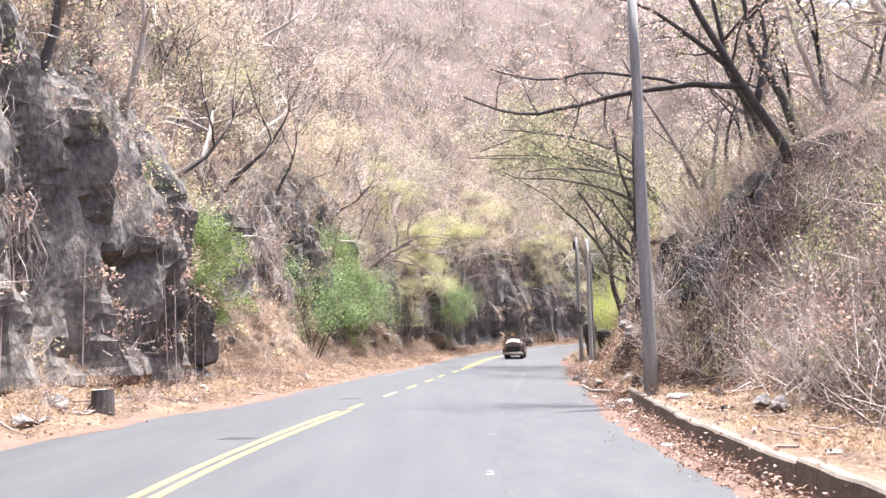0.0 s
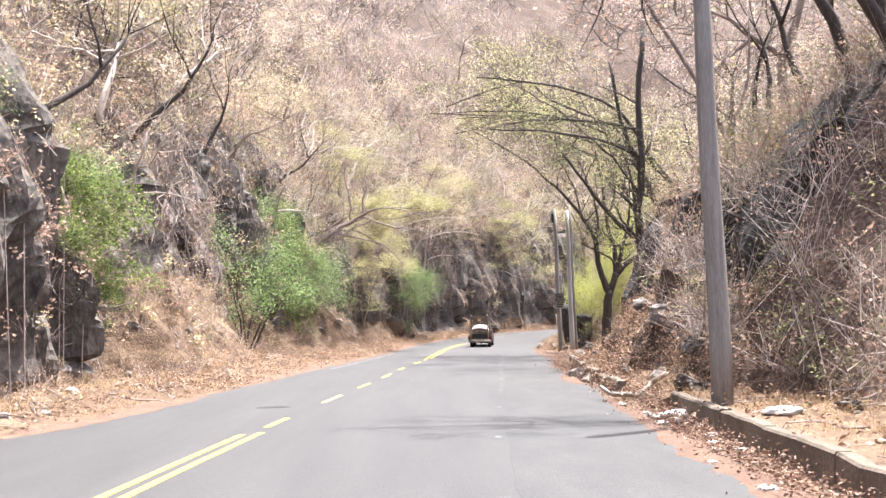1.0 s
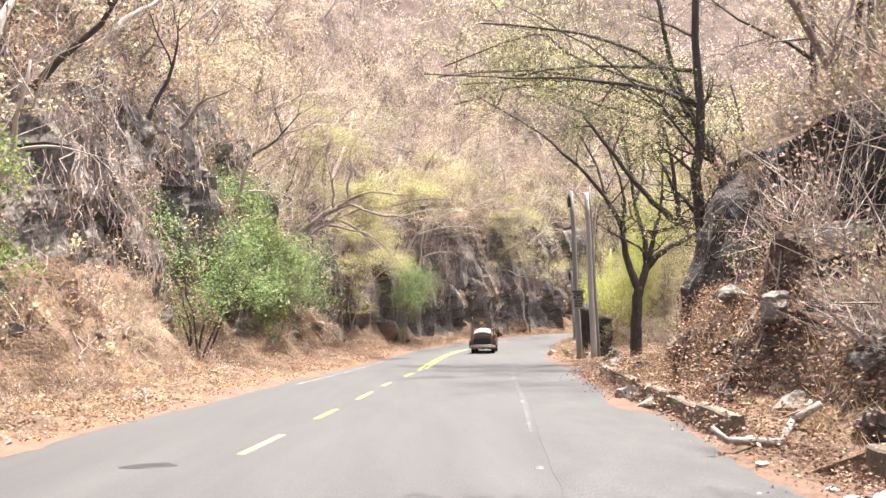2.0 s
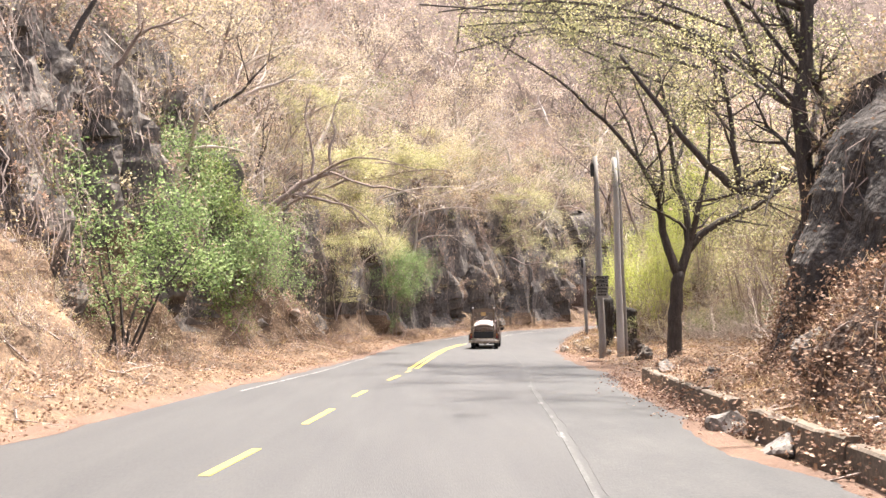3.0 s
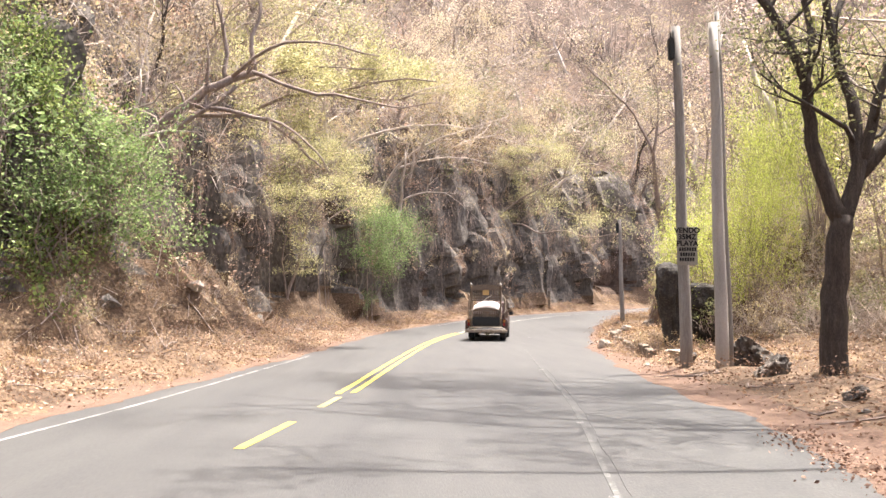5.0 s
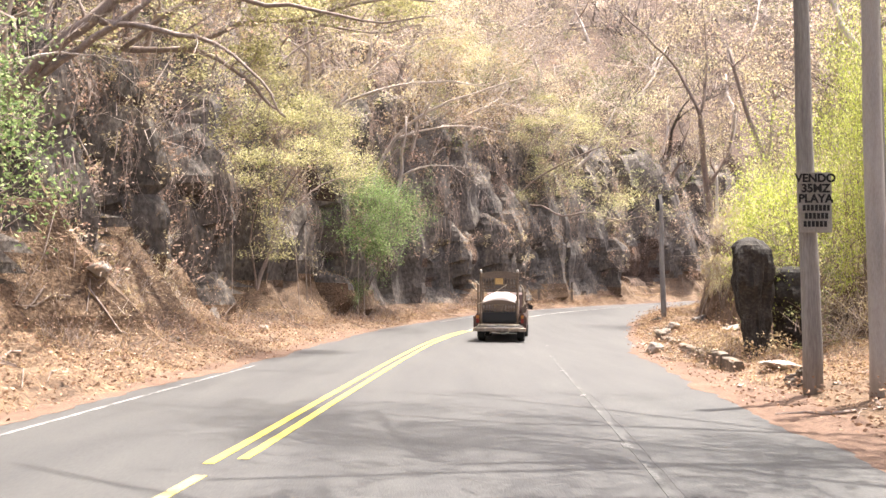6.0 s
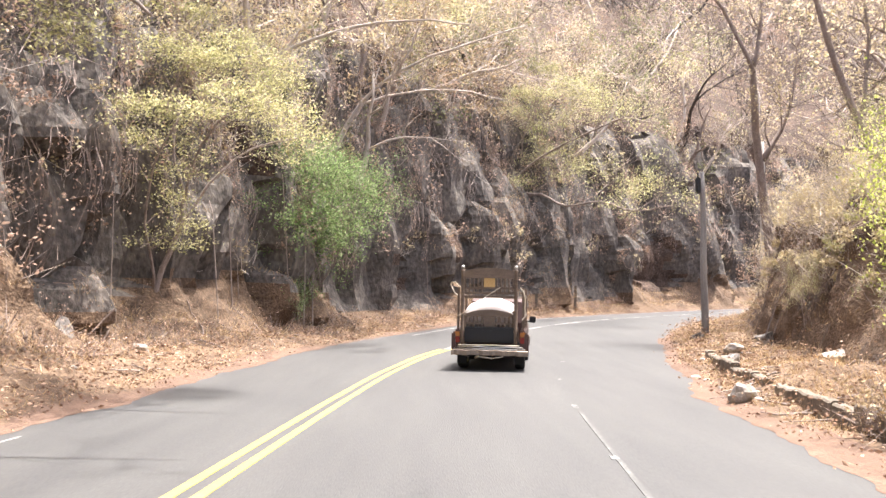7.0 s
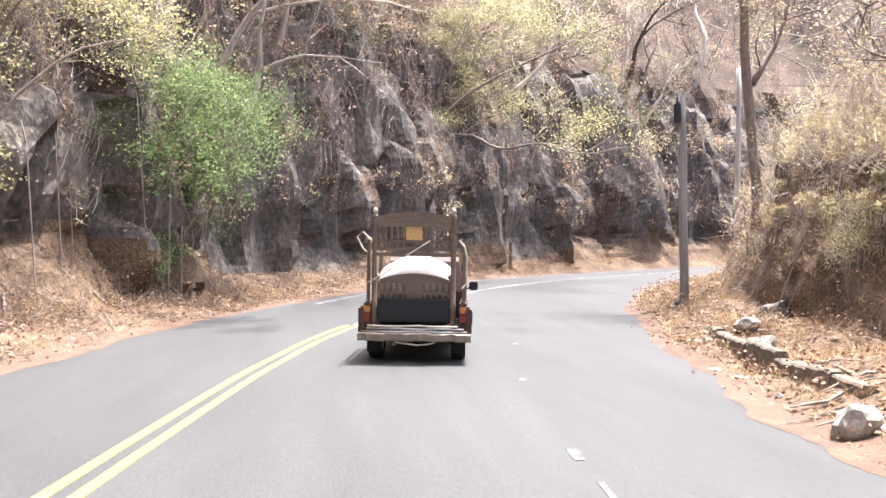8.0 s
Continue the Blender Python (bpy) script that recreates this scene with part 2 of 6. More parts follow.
RIGHT_EDGE = [(-60, 6.6), (6, 6.7), (14, 6.6), (19, 6.5), (28, 6.6), (32, 6.15), (36, 6.3), (41, 6.2), (46, 6.75), (55, 6.2), (62, 6.4), (68, 6.6), (74, 7.0), (80, 6.8), (88, 5.8), (96, 5.2), (122, 5.0)]
LEFT_EDGE = [(-60, 4.2), (12, 4.3), (16, 4.2), (22, 3.6), (30, 3.6), (38, 3.7), (44, 3.7), (52, 3.6), (60, 3.5), (67, 3.4), (73, 3.6), (79, 3.9), (88, 3.7), (96, 3.4), (122, 3.5)]
# foot distance, foot height, cliff height, cliff depth, slope of the hill above
LEFT = [(-60, 3.5, 0.5, 11.5, 2.4, 1.6), (15, 3.6, 0.5, 11.5, 2.4, 1.6), (25, 4.1, 0.35, 11, 2.2, 1.5), (30, 4.2, 0.3, 7.0, 1.8, 1.4), (35, 4.9, 0.4, 7.5, 1.8, 1.4), (44, 6.0, 0.7, 11.5, 2.0, 1.4),
        (50, 5.8, 0.8, 13, 1.8, 1.4), (56.5, 4.6, 0.5, 12, 2.2, 1.4), (62, 4.8, 0.7, 11, 2.8, 1.4), (68, 4.8, 0.8, 12, 3.2, 1.4), (75, 4.6, 0.7, 12.5, 3.2, 1.4), (79, 3.7, 0.5, 12.5, 3.2, 1.4), (82, 2.6, 0.4, 12.5, 3.2, 1.4),
        (92, 1.9, 0.35, 12.5, 3.6, 1.35), (100, 1.9, 0.4, 12, 3.6, 1.25), (122, 3.0, 0.6, 9, 3.4, 1.2)]
RIGHT = [(-60, 3.0, 0.4, 7, 6, 0.5), (10, 3.2, 0.4, 7, 6, 0.5), (19, 3.0, 0.45, 7, 5.5, 0.5), (24, 2.0, 0.45, 6.2, 3.6, 0.5), (28, 2.1, 0.5, 5.6, 2.2, 0.5), (33, 2.1, 0.55, 5.2, 1.7, 0.5), (37, 2.1, 0.6, 5.0, 1.4, 0.45), (39.5, 2.4, 0.6, 4.4, 1.6, 0.4), (42, 4.2, 0.6, 2.4, 3, 0.35),
         (45, 6.5, 0.7, 1.8, 5, 0.3), (55, 8.0, 0.9, 1.4, 6, 0.28), (62, 7.0, 0.8, 2.0, 5, 0.35), (67, 3.8, 0.6, 3.6, 3.6, 0.45), (72, 3.3, 0.5, 4.0, 2.0, 0.5), (78, 3.0, 0.5, 3.8, 1.6, 0.45), (84, 2.8, 0.45, 3.6, 1.8, 0.4),
         (90, 2.2, 0.4, 4, 3, 0.4), (122, 2.0, 0.5, 5, 5, 0.5)]


def n3(x, y, z):
    return noise.noise(Vector((x, y, z)))


def fbm(x, y, z):
    return n3(x, y, z) + 0.5 * n3(2.1 * x, 2.1 * y, 2.1 * z) + 0.25 * n3(4.3 * x, 4.3 * y, 4.3 * z)


def ridged(x, y, z):
    return 1 - 2 * abs(n3(x, y, z))


def blocks(a, h, seed):
    """Jointed rock: steps between uneven, upright blocks, with a dark joint round each."""
    a, h = a + 0.35 * n3(a * 0.7, h * 0.5, seed), h + 0.5 * n3(a * 0.4, h * 0.6, seed + 9)
    near, places = noise.voronoi(Vector((a * 0.8, h * 0.24, seed)))
    q = places[0]
    return 0.62 * (noise.cell(q * 37.0) - 0.5) - 0.3 * max(0.0, 0.16 - (near[1] - near[0])) / 0.16


def kerb_line(y):
    return spline([(23, 6.66), (33.9, 6.64), (45, 7.05)], y)[0]


def side_column(i, left):
    """The points of one side's section at a station, from the road's edge outwards, with a surface number each."""
    c, nn, y = LINE[i], NORMAL[i], LINE[i].y
    s = i * 0.25
    sign = -1 if left else 1
    e = spline(LEFT_EDGE if left else RIGHT_EDGE, y)[0]
    f, hf, hc, wc, slope = spline(LEFT if left else RIGHT, y)
    out = []
    f += (1.1 if left else 0.5) * n3(s * 0.19, 7.7 if left else 3.1, 0)
    hf *= 1 + 0.45 * n3(s * 0.16, 4.4, 1 if left else 2)
    # fans of fallen earth and straw lean against the rock
    heap, reach = 0.0, 0.0
    if left:
        grown = min(1.0, max(0.12, (y - 30) / 6)) * (1.0 if y < 66 else max(0.5, 1 - (y - 66) * 0.06))
        heap = grown * (0.35 + (4.0 if y < 64 else 2.9) * max(0.0, ridged(s * 0.14, 9.1, 5)) ** (2.2 if y < 64 else 3) + 0.5 * n3(s * 0.5, 1.7, 5))
        heap = max(0.05, heap)
        reach = min(f * 0.72, heap * 0.8)
    elif 22 < y < 40:
        # leaf-littered fans lean against the outcrop beyond the kerb
        grown = min(1.0, (y - 22) / 3, (40 - y) / 3)
        heap = grown * max(0.1, 0.5 + 2.6 * max(0.0, ridged(s * 0.16, 6.3, 2)) ** 2 + 0.3 * n3(s * 0.6, 1.2, 5))
        reach = min(f * 0.7, heap * 0.5)
    hc += 1.2 * n3(s * 0.17, 2.2, 5 if left else 9)
    kerbed = not left and (y < 22.6 or 25.4 < y < 45)
    rows = 24
    for k in range(rows):
        t = k / (rows - 1)
        u = e - 0.35 + (f - reach + 0.35) * t
        ko = 7.33 if y < 23 else kerb_line(y)
        if kerbed:
            u = e - 0.35 + (ko + 0.03 - e + 0.35) * k / 6 if k < 7 else ko + 0.18 + (e + f - reach - ko - 0.18) * (k - 7) / (rows - 8)
        z = hf * t ** (1.35 if left else 1.2) + min(1.0, 2.2 * t) * (0.3 * fbm(s * 0.5, u * 0.6, 1.5) + 0.16 * ridged(s * 0.9, u * 1.1, 7) * (1 if left else 0.5) + 0.1 * n3(s * 2.1, u * 2.3, 4))
        if kerbed:
            z = max(z, 0.35 + 0.03 * n3(s, u, 2)) if k > 6 else 0.02 * n3(s, u, 3)
        out.append((u, -0.035 + z if k > 1 else -0.035, 1 if k < 5 else 0))
    base = hf - 0.03
    steps = 44 if left else 26
    for k in range(1, steps + 1):
        t = k / steps
        rocky = left or 23 < y < 42
        rock = 1.0 if left else (0.36 if rocky else 0.4)
        rib = max(0.0, ridged(s * 0.2, t * 0.45, 3.3)) ** 1.5
        u = e + f + wc * (t ** 1.7 if left else t) + rock * (0.9 - 1.9 * rib + 0.55 * fbm(s * 0.4, t * 2.0, 8) - 0.8 * max(0.0, ridged(s * 0.55, t * 0.8, 1)) + 0.28 * n3(s * 1.3, t * 7, 2) + 0.16 * n3(s * 2.7, t * 13, 6)) * min(1, (40 if left else 3) * t) * min(1, 3.5 * (1.08 - t))
        h = hc * t
        if rocky:
            u -= blocks(s, h, 3.7 if left else 8.2) * min(1, 12 * t) * (1.0 if left else 0.75 * min(1, 4 * (1.02 - t)))
        if left:
            # the foot of the wall is undercut beyond the fans
            u += min(1.0, max(0.25, (y - 56) / 10)) * 0.4 * max(0.0, 1 - abs(t - 0.12) / 0.12)
        loose = h < heap
        if loose:
            u = min(u, e + f - reach * (1 - h / heap) + 0.3 * fbm(s * 0.9, h * 0.9, 3) * min(1, h * 2))
        out.append((u, base + h + 0.25 * n3(s * 0.6, t * 5, 2) * min(1, 4 * t), (0 if left else 3) if h < heap + hc / steps else ((2 if left else 4) if rocky and fbm(s * 0.16, t * 2.4, 4.7) > (-0.5 if left else -0.9) else (0 if not left and y > 62 and fbm(s * 0.5, t * 3, 2.2) > -0.35 else 3))))
    top = e + f + wc
    far = 74.0 if left else (34.0 if y < 84 else max(9.0, 34 - (y - 84) * 1.6))
    steps = 16 if left else 11
    for k in range(1, steps + 1):
        t = (k / steps) ** 1.6
        u = top + far * t
        bulge = far * t * slope * (1 - 0.22 * t)
        out.append((u, base + hc + bulge + min(2.2, far * t * 0.25) * fbm(s * 0.09, u * 0.09, 6), 3))
    return [(c.x + sign * nn.x * u, c.y + sign * nn.y * u, c.z + z, k) for u, z, k in out]


def build_ground():
    verts, faces, index = [], [], []
    for left in (True, False):
        cols = [side_column(i, left) for i in range(NL)]
        base, w = len(verts), len(cols[0])
        for col in cols:
            verts += [p[:3] for p in col]
        for i in range(NL - 1):
            for k in range(w - 1):
                a, b = base + i * w + k, base + (i + 1) * w + k
                faces.append((a, a + 1, b + 1, b) if left else (a, b, b + 1, a + 1))
                index.append(cols[i][k + 1][3])
        if left:
            left_base, left_w = base, w
        else:
            for i in range(NL - 1):
                a, b = left_base + i * left_w, base + i * w
                faces.append((a, a + left_w, b + w, b))
                index.append(1)
    return verts, faces, index


gv, gf, gi = build_ground()
ground = tagged(new("ground", mesh_of("ground", gv, gf, [BANK, VERGE, ROCK, LITTER, BASALT], False, gi)), "dry straw banks, dark rock cuttings and leaf-littered slopes beside the road", "ground", kind="structure")
from mathutils.bvhtree import BVHTree
TREE = BVHTree.FromPolygons(gv, gf)


def drop(x, y, top=120.0):
    hit = TREE.ray_cast(Vector((x, y, top)), Vector((0, 0, -1)))
    return hit[0].z if hit[0] is not None else 0.0


def at_offset(y, off):
    """A place beside the road: off metres to the right of the middle line (negative: left) at the station of that y."""
    i = station(y)
    p = LINE[i] + NORMAL[i] * off
    return p.x, p.y


def strip(name, y0, y1, off0, off1, lift, mat, ragged=0.0, edges=None, to_edge=False, label="", category="", kind="structure", step=1):
    """A strip laid along the road between two offsets."""
    v, f = [], []
    ids = [i for i in range(0, NL, step) if y0 <= LINE[i].y <= y1]
    m = 9 if edges or to_edge else 2
    for i in ids:
        a, b = (-(spline(LEFT_EDGE, LINE[i].y)[0]), spline(RIGHT_EDGE, LINE[i].y)[0]) if edges else (off0, spline(RIGHT_EDGE, LINE[i].y)[0] - 0.05 if to_edge else off1)
        a += ragged * fbm(i * 0.17, 3, 1)
        b += ragged * fbm(i * 0.17, 9, 1)
        for k in range(m):
            p = LINE[i] + NORMAL[i] * (a + (b - a) * k / (m - 1))
            v.append((p.x, p.y, p.z + lift))
    for r in range(len(ids) - 1):
        for k in range(m - 1):
            f.append((r * m + k, r * m + k + 1, (r + 1) * m + k + 1, (r + 1) * m + k))
    # a skirt gives the strip its thickness
    n = len(v)
    v += [(x, y, z - max(0.03, lift) * 0.9) for x, y, z in v]
    rim = [r * m for r in range(len(ids))], [r * m + m - 1 for r in range(len(ids))]
    for r in range(len(ids) - 1):
        f.append((rim[0][r], rim[0][r + 1], rim[0][r + 1] + n, rim[0][r] + n))
        f.append((rim[1][r + 1], rim[1][r], rim[1][r] + n, rim[1][r + 1] + n))
    return tagged(new(name, mesh_of(name, v, f, mat)), label, category, kind=kind)


road = strip("road", -58, 121, 0, 0, 0.0, ASPHALT, 0.16, True, False, "worn grey asphalt road bending through the cutting", "road")
OLD_ASPHALT = surface("older_asphalt", [(0.28, (0.02, 0.02, 0.021)), (0.44, (0.039, 0.038, 0.038)), (0.56, (0.052, 0.05, 0.049)), (0.66, (0.072, 0.069, 0.066)), (0.76, (0.11, 0.105, 0.098))], 1.3, 34, 0.72, 0.55, 0.5, (1.2, 0.45, 1), 0.016, 0.4)
shoulder = strip("shoulder", -58, 58, 4.12, 0, 0.004, OLD_ASPHALT, 0.05, None, True, "older darker asphalt strip along the road's edge", "road")
for name, y0, y1, a, b, mat, label in (
        ("centre_line", -58, 19.2, -0.18, -0.07, YELLOW, "yellow line of the double centre marking"),
        ("centre_line", -58, 19.5, 0.07, 0.18, YELLOW, "yellow line of the double centre marking"),
        ("centre_line", 51.2, 80, -0.18, -0.07, YELLOW, "yellow line of the double centre marking"),
        ("centre_line", 51.6, 80.4, 0.07, 0.18, YELLOW, "yellow line of the double centre marking"),
        ("lane_dash", 20.0, 21.8, -0.06, 0.06, YELLOW, "yellow centre dash"),
        ("lane_dash", 24.8, 27.2, -0.06, 0.06, PALE_YELLOW, "faded yellow centre dash"),
        ("lane_dash", 29.4, 31.7, -0.06, 0.06, YELLOW, "yellow centre dash"),
        ("lane_dash", 34.4, 37.1, -0.06, 0.06, YELLOW, "yellow centre dash"),
        ("lane_dash", 39.5, 41.7, -0.06, 0.06, YELLOW, "yellow centre dash"),
        ("lane_dash", 45.2, 47.7, -0.06, 0.06, YELLOW, "yellow centre dash"),
        ("lane_dash", 49.2, 51.0, -0.06, 0.06, PALE_YELLOW, "faded yellow centre dash"),
        ("centre_line", 80, 121, -0.07, 0.07, WHITE_LINE, "worn white centre line round the bend"),
        ("edge_line", 27, 66.5, 3.98, 4.04, FAINT_LINE, "almost worn away white edge line"),
        ("edge_line", 41, 63, -3.03, -2.97, WHITE_LINE, "worn white edge line"),
        ("edge_line", 84, 121, -3.0, -2.9, WHITE_LINE, "worn white edge line")):
    strip(name, y0, y1, a, b, 0.006, mat, label=label, category="road marking")
for k in range(15):
    y = 8.4 + 4.9 * k
    strip("paint_remnant", y, y + 0.55, 3.93, 4.03, 0.007, FAINT_PATCH, label="last patch of a worn white lane mark", category="road marking")


def dust(name, left, y0, y1):
    """Earth washed over the road's edge: a thin sheet with a ragged inner rim."""
    v, f = [], []
    ids = [i for i in range(NL) if y0 <= LINE[i].y <= y1]
    for i in ids:
        e = spline(LEFT_EDGE if left else RIGHT_EDGE, LINE[i].y)[0]
        for sub_i in (0, 0.5):
            s = i + sub_i
            j = min(i + 1, NL - 1)
            c, nn = LINE[i].lerp(LINE[j], sub_i), NORMAL[i].lerp(NORMAL[j], sub_i)
            a = e - 0.05 - 0.3 * max(0.0, 0.3 + fbm(s * 0.11, 5.5 if left else 2.5, 1)) - 0.12 * n3(s * 0.6, 3, 3)
            for k, z in ((a, 0.004), (a + 0.08, 0.013), (e + 0.15, 0.016), (e + 0.25, -0.03)):
                q = c + nn * (-k if left else k)
                v.append((q.x, q.y, q.z + z))
    for r in range(2 * len(ids) - 1):
        for k in range(3):
            a, b = r * 4 + k, r * 4 + 4 + k
            f.append((a, a + 1, b + 1, b) if left else (a, b, b + 1, a + 1))
    return tagged(new(name, mesh_of(name, v, f, VERGE)), "reddish dust washed over the road's edge", "dust", kind="structure")


dust("dust_edge", True, -20, 110)
dust("dust_edge", False, -20, 100)


# ---- plants ----
def grow(rng, start, way, length, radius, depth, out, tips, wob=0.25, up=0.06, kids=(4, 7), shrink=0.6, split=0.75, level=0):
    """One limb and, by recursion, all that grows from it."""
    n = 7 if level == 0 else (5 if depth > 1 else 3)
    pts, rad, p, d = [start], [radius], Vector(start), Vector(way).normalized()
    for k in range(n):
        d = (d + Vector((rng.gauss(0, wob), rng.gauss(0, wob), rng.gauss(0, wob * 0.7) + up))).normalized()
        p = p + d * (length / n)
        pts.append(p.copy())
        rad.append(max(0.006, radius * (1 - 0.78 * (k + 1) / n)))
    out.append((pts, rad, level))
    if depth == 0:
        tips += pts[1:]
        return
    for _ in range(rng.randint(*kids)):
        t = rng.uniform(0.3 if level else 0.42, 1.0)
        i = min(n - 1, int(t * n))
        q = pts[i].lerp(pts[i + 1], t * n - i)
        axis = (pts[i + 1] - pts[i]).normalized()
        side = Vector((rng.gauss(0, 1), rng.gauss(0, 1), rng.gauss(0.25, 0.7)))
        side = (side - axis * side.dot(axis)).normalized()
        w = (axis * (1 - split * rng.uniform(0.6, 1.1)) + side * split).normalized()
        grow(rng, q, w, length * shrink * rng.uniform(0.65, 1.15), max(0.007, rad[i] * rng.uniform(0.45, 0.7)), depth - 1, out, tips, wob, up, kids, shrink, split, level + 1)


def wood_mesh(name, limbs, mat):
    b = Build()
    for pts, rad, level in limbs:
        b.tube(pts, rad, (9, 6, 4, 3, 3, 3)[min(level, 5)], cap=level < 2)
    return b.mesh(name, mat, True)


def leaves_mesh(name, seed, centres, per, spread, size, mat, flat=0.5, droop=0.0, thin=0.55, squash=1.0):
    """Small folded leaves strewn round points: two triangles each."""
    g = np.random.default_rng(seed)
    c = np.repeat(np.array([tuple(p) for p in centres]), per, axis=0)
    n = len(c)
    c = c + g.normal(0, spread, (n, 3)) * (1, 1, squash)
    a = g.normal(0, 1, (n, 3))
    a[:, 2] = a[:, 2] * flat - droop
    a /= np.linalg.norm(a, axis=1, keepdims=True)
    b = np.cross(a, g.normal(0, 1, (n, 3)))
    b /= np.linalg.norm(b, axis=1, keepdims=True)
    nn = np.cross(a, b)
    s = size * g.uniform(0.55, 1.35, (n, 1))
    v = np.stack([c - a * s, c + b * s * thin + nn * s * 0.15, c + a * s, c - b * s * thin + nn * s * 0.15], 1).reshape(-1, 3)
    f = np.arange(4 * n).reshape(-1, 4)
    return mesh_of(name, v.tolist(), f.tolist(), mat)


def make_tree(kind, seed, height, radius, bark, leaf=None, per=0, size=0.08, spread=0.2, depth=3, kids=(4, 6), way=(0, 0, 1), up=0.06, wob=0.22, shrink=0.6, split=0.75, label="", category="tree", droop=0.0, group="", keep=1.0, squash=1.0):
    rng = random.Random(seed)
    limbs, tips = [], []
    grow(rng, Vector((0, 0, -0.25)), Vector(way), height * 0.62, radius, depth, limbs, tips, wob, up, kids, shrink, split)
    ob = thing(kind, label, category, group=group)
    attach("trunk", wood_mesh("trunk", limbs, bark), ob)
    if leaf and per:
        some = [t for t in tips if rng.random() < keep]
        attach("crown", leaves_mesh("crown", seed, some, per, spread, size, leaf, droop=droop, squash=squash), ob)
    return ob


def bush(kind, seed, height, width, bark, leaf, count, size, label, stems=9, category="bush", group="", kids=(3, 5)):
    """A clump of stems with leaves in uneven tufts."""
    rng = random.Random(seed)
    limbs, tips = [], []
    for _ in range(stems):
        a = rng.uniform(0, 6.28)
        tilt = rng.uniform(0.1, 0.9) * width / height
        grow(rng, Vector((rng.gauss(0, 0.12 * width), rng.gauss(0, 0.12 * width), -0.2)), Vector((math.cos(a) * tilt, math.sin(a) * tilt, 1)), height * rng.uniform(0.55, 0.95), 0.028 * height / 3, 2, limbs, tips, 0.22, 0.03, kids, 0.5, 0.7)
    ob = thing(kind, label, category, group=group)
    attach("stem", wood_mesh("stems", limbs, bark), ob)
    if count:
        per = max(1, round(count / len(tips)))
        attach("leaves", leaves_mesh("leaves", seed, tips, per, 0.16 * height / 3, size, leaf), ob)
    return ob


def put(ob, x, y, rz=0.0, scale=1.0, sink=0.0, z=None, tall=1.0, tilt=(0, 0)):
    m = pose(x, y, (drop(x, y) if z is None else z) - sink, tilt[0], tilt[1], rz) @ Matrix.Diagonal((scale, scale, scale * tall, 1))
    return m


def place_first(ob, m):
    """Moves a thing that stands once to its place."""
    ob.matrix_basis = m
    return ob


BARE = [make_tree("bare_tree", 11 + k, 8, 0.16, DRY_BARK if k % 2 else PALE_BARK, DRY if k % 3 else STRAW, 3, 0.055, 0.25, 3, (4, 6), (0.15, 0.1, 1), 0.05, 0.24, label="leafless grey-brown tree with fine dry twigs on the slope", group="dry woodland trees", keep=0.5) for k in range(5)]
LEAFY = [make_tree("yellowing_tree", 41 + k, 7, 0.12, (DRY_BARK, PALE_BARK)[k % 2], (STRAW, OLIVE, CREAM, LEMON, TAN, CREAM)[k], 9, 0.05, 0.26, 2, (6, 8), (0.2, -0.1, 1), 0.0, 0.26, 0.62, 0.85, label="slender tree with tufts of yellowing leaves on the slope", group="dry woodland trees", squash=0.4) for k in range(6)]
BRUSH = [bush("dry_shrub", 71 + k, 2.2, 2.2, DRY_BARK, (DRY, TAN, OLIVE, DRY)[k], 700, 0.036, "tangled dry shrub of bare twigs and withered leaves", 5, "shrub", "dry shrubs on the banks", (2, 4)) for k in range(4)]
used = set()


def scatter(ob, m):
    """The first use moves the pattern itself; later ones are copies."""
    if ob.name not in used:
        used.add(ob.name)
        ob.matrix_basis = m
        return ob
    return copy_thing(ob, m)


rs = random.Random(5)


def trees_along(count, y0, y1, offset, choice, low=0.7, high=1.25):
    for _ in range(count):
        y = rs.uniform(y0, y1)
        x, yy = at_offset(y, offset(y))
        ob = rs.choice(choice)
        scatter(ob, put(ob, x, yy, rs.uniform(0, 360), rs.uniform(low, high), 0.1))


def lean(ob, x, y, toward, degrees, scale, rz, sink=0.2):
    """A tree leaning over, towards a heading in the plan (0: +x)."""
    axis = Vector((-math.sin(toward), math.cos(toward), 0))
    return Matrix.Translation((x, y, drop(x, y) - sink)) @ Matrix.Rotation(radians(degrees), 4, axis) @ pose(0, 0, 0, 0, 0, rz) @ Matrix.Diagonal((scale, scale, scale, 1))


def left_foot(y):
    return spline(LEFT_EDGE, y)[0] + spline(LEFT, y)[0]


def right_foot(y):
    return spline(RIGHT_EDGE, y)[0] + spline(RIGHT, y)[0]


trees_along(78, 8, 114, lambda y: -(left_foot(y) + 1.9 + rs.uniform(0, 1) ** 1.5 * 30), BARE + LEAFY + LEAFY, 0.75, 1.5)
trees_along(20, 12, 41, lambda y: right_foot(y) + rs.uniform(5, 17), BARE + BARE + LEAFY, 0.8, 1.5)
trees_along(20, 41, 66, lambda y: right_foot(y) + rs.uniform(2.5, 18), BARE, 0.9, 1.6)
trees_along(22, 66, 96, lambda y: right_foot(y) + rs.uniform(3.5, 13), BARE, 0.9, 1.4)
for k in range(46):
    y = 9 + k * 2.2 + rs.uniform(-0.8, 0.8)
    if 27 < y < 36 or 47 < y < 60 or 80 < y < 92:
        continue
    x, yy = at_offset(y, -(left_foot(y) + spline(LEFT, y)[3] + rs.uniform(-0.3, 3.5)))
    ob = rs.choice(BARE + LEAFY)
    scatter(ob, lean(ob, x, yy, rs.gauss(0, 0.5), rs.uniform(8, 40), rs.uniform(0.8, 1.35), rs.uniform(0, 360)))
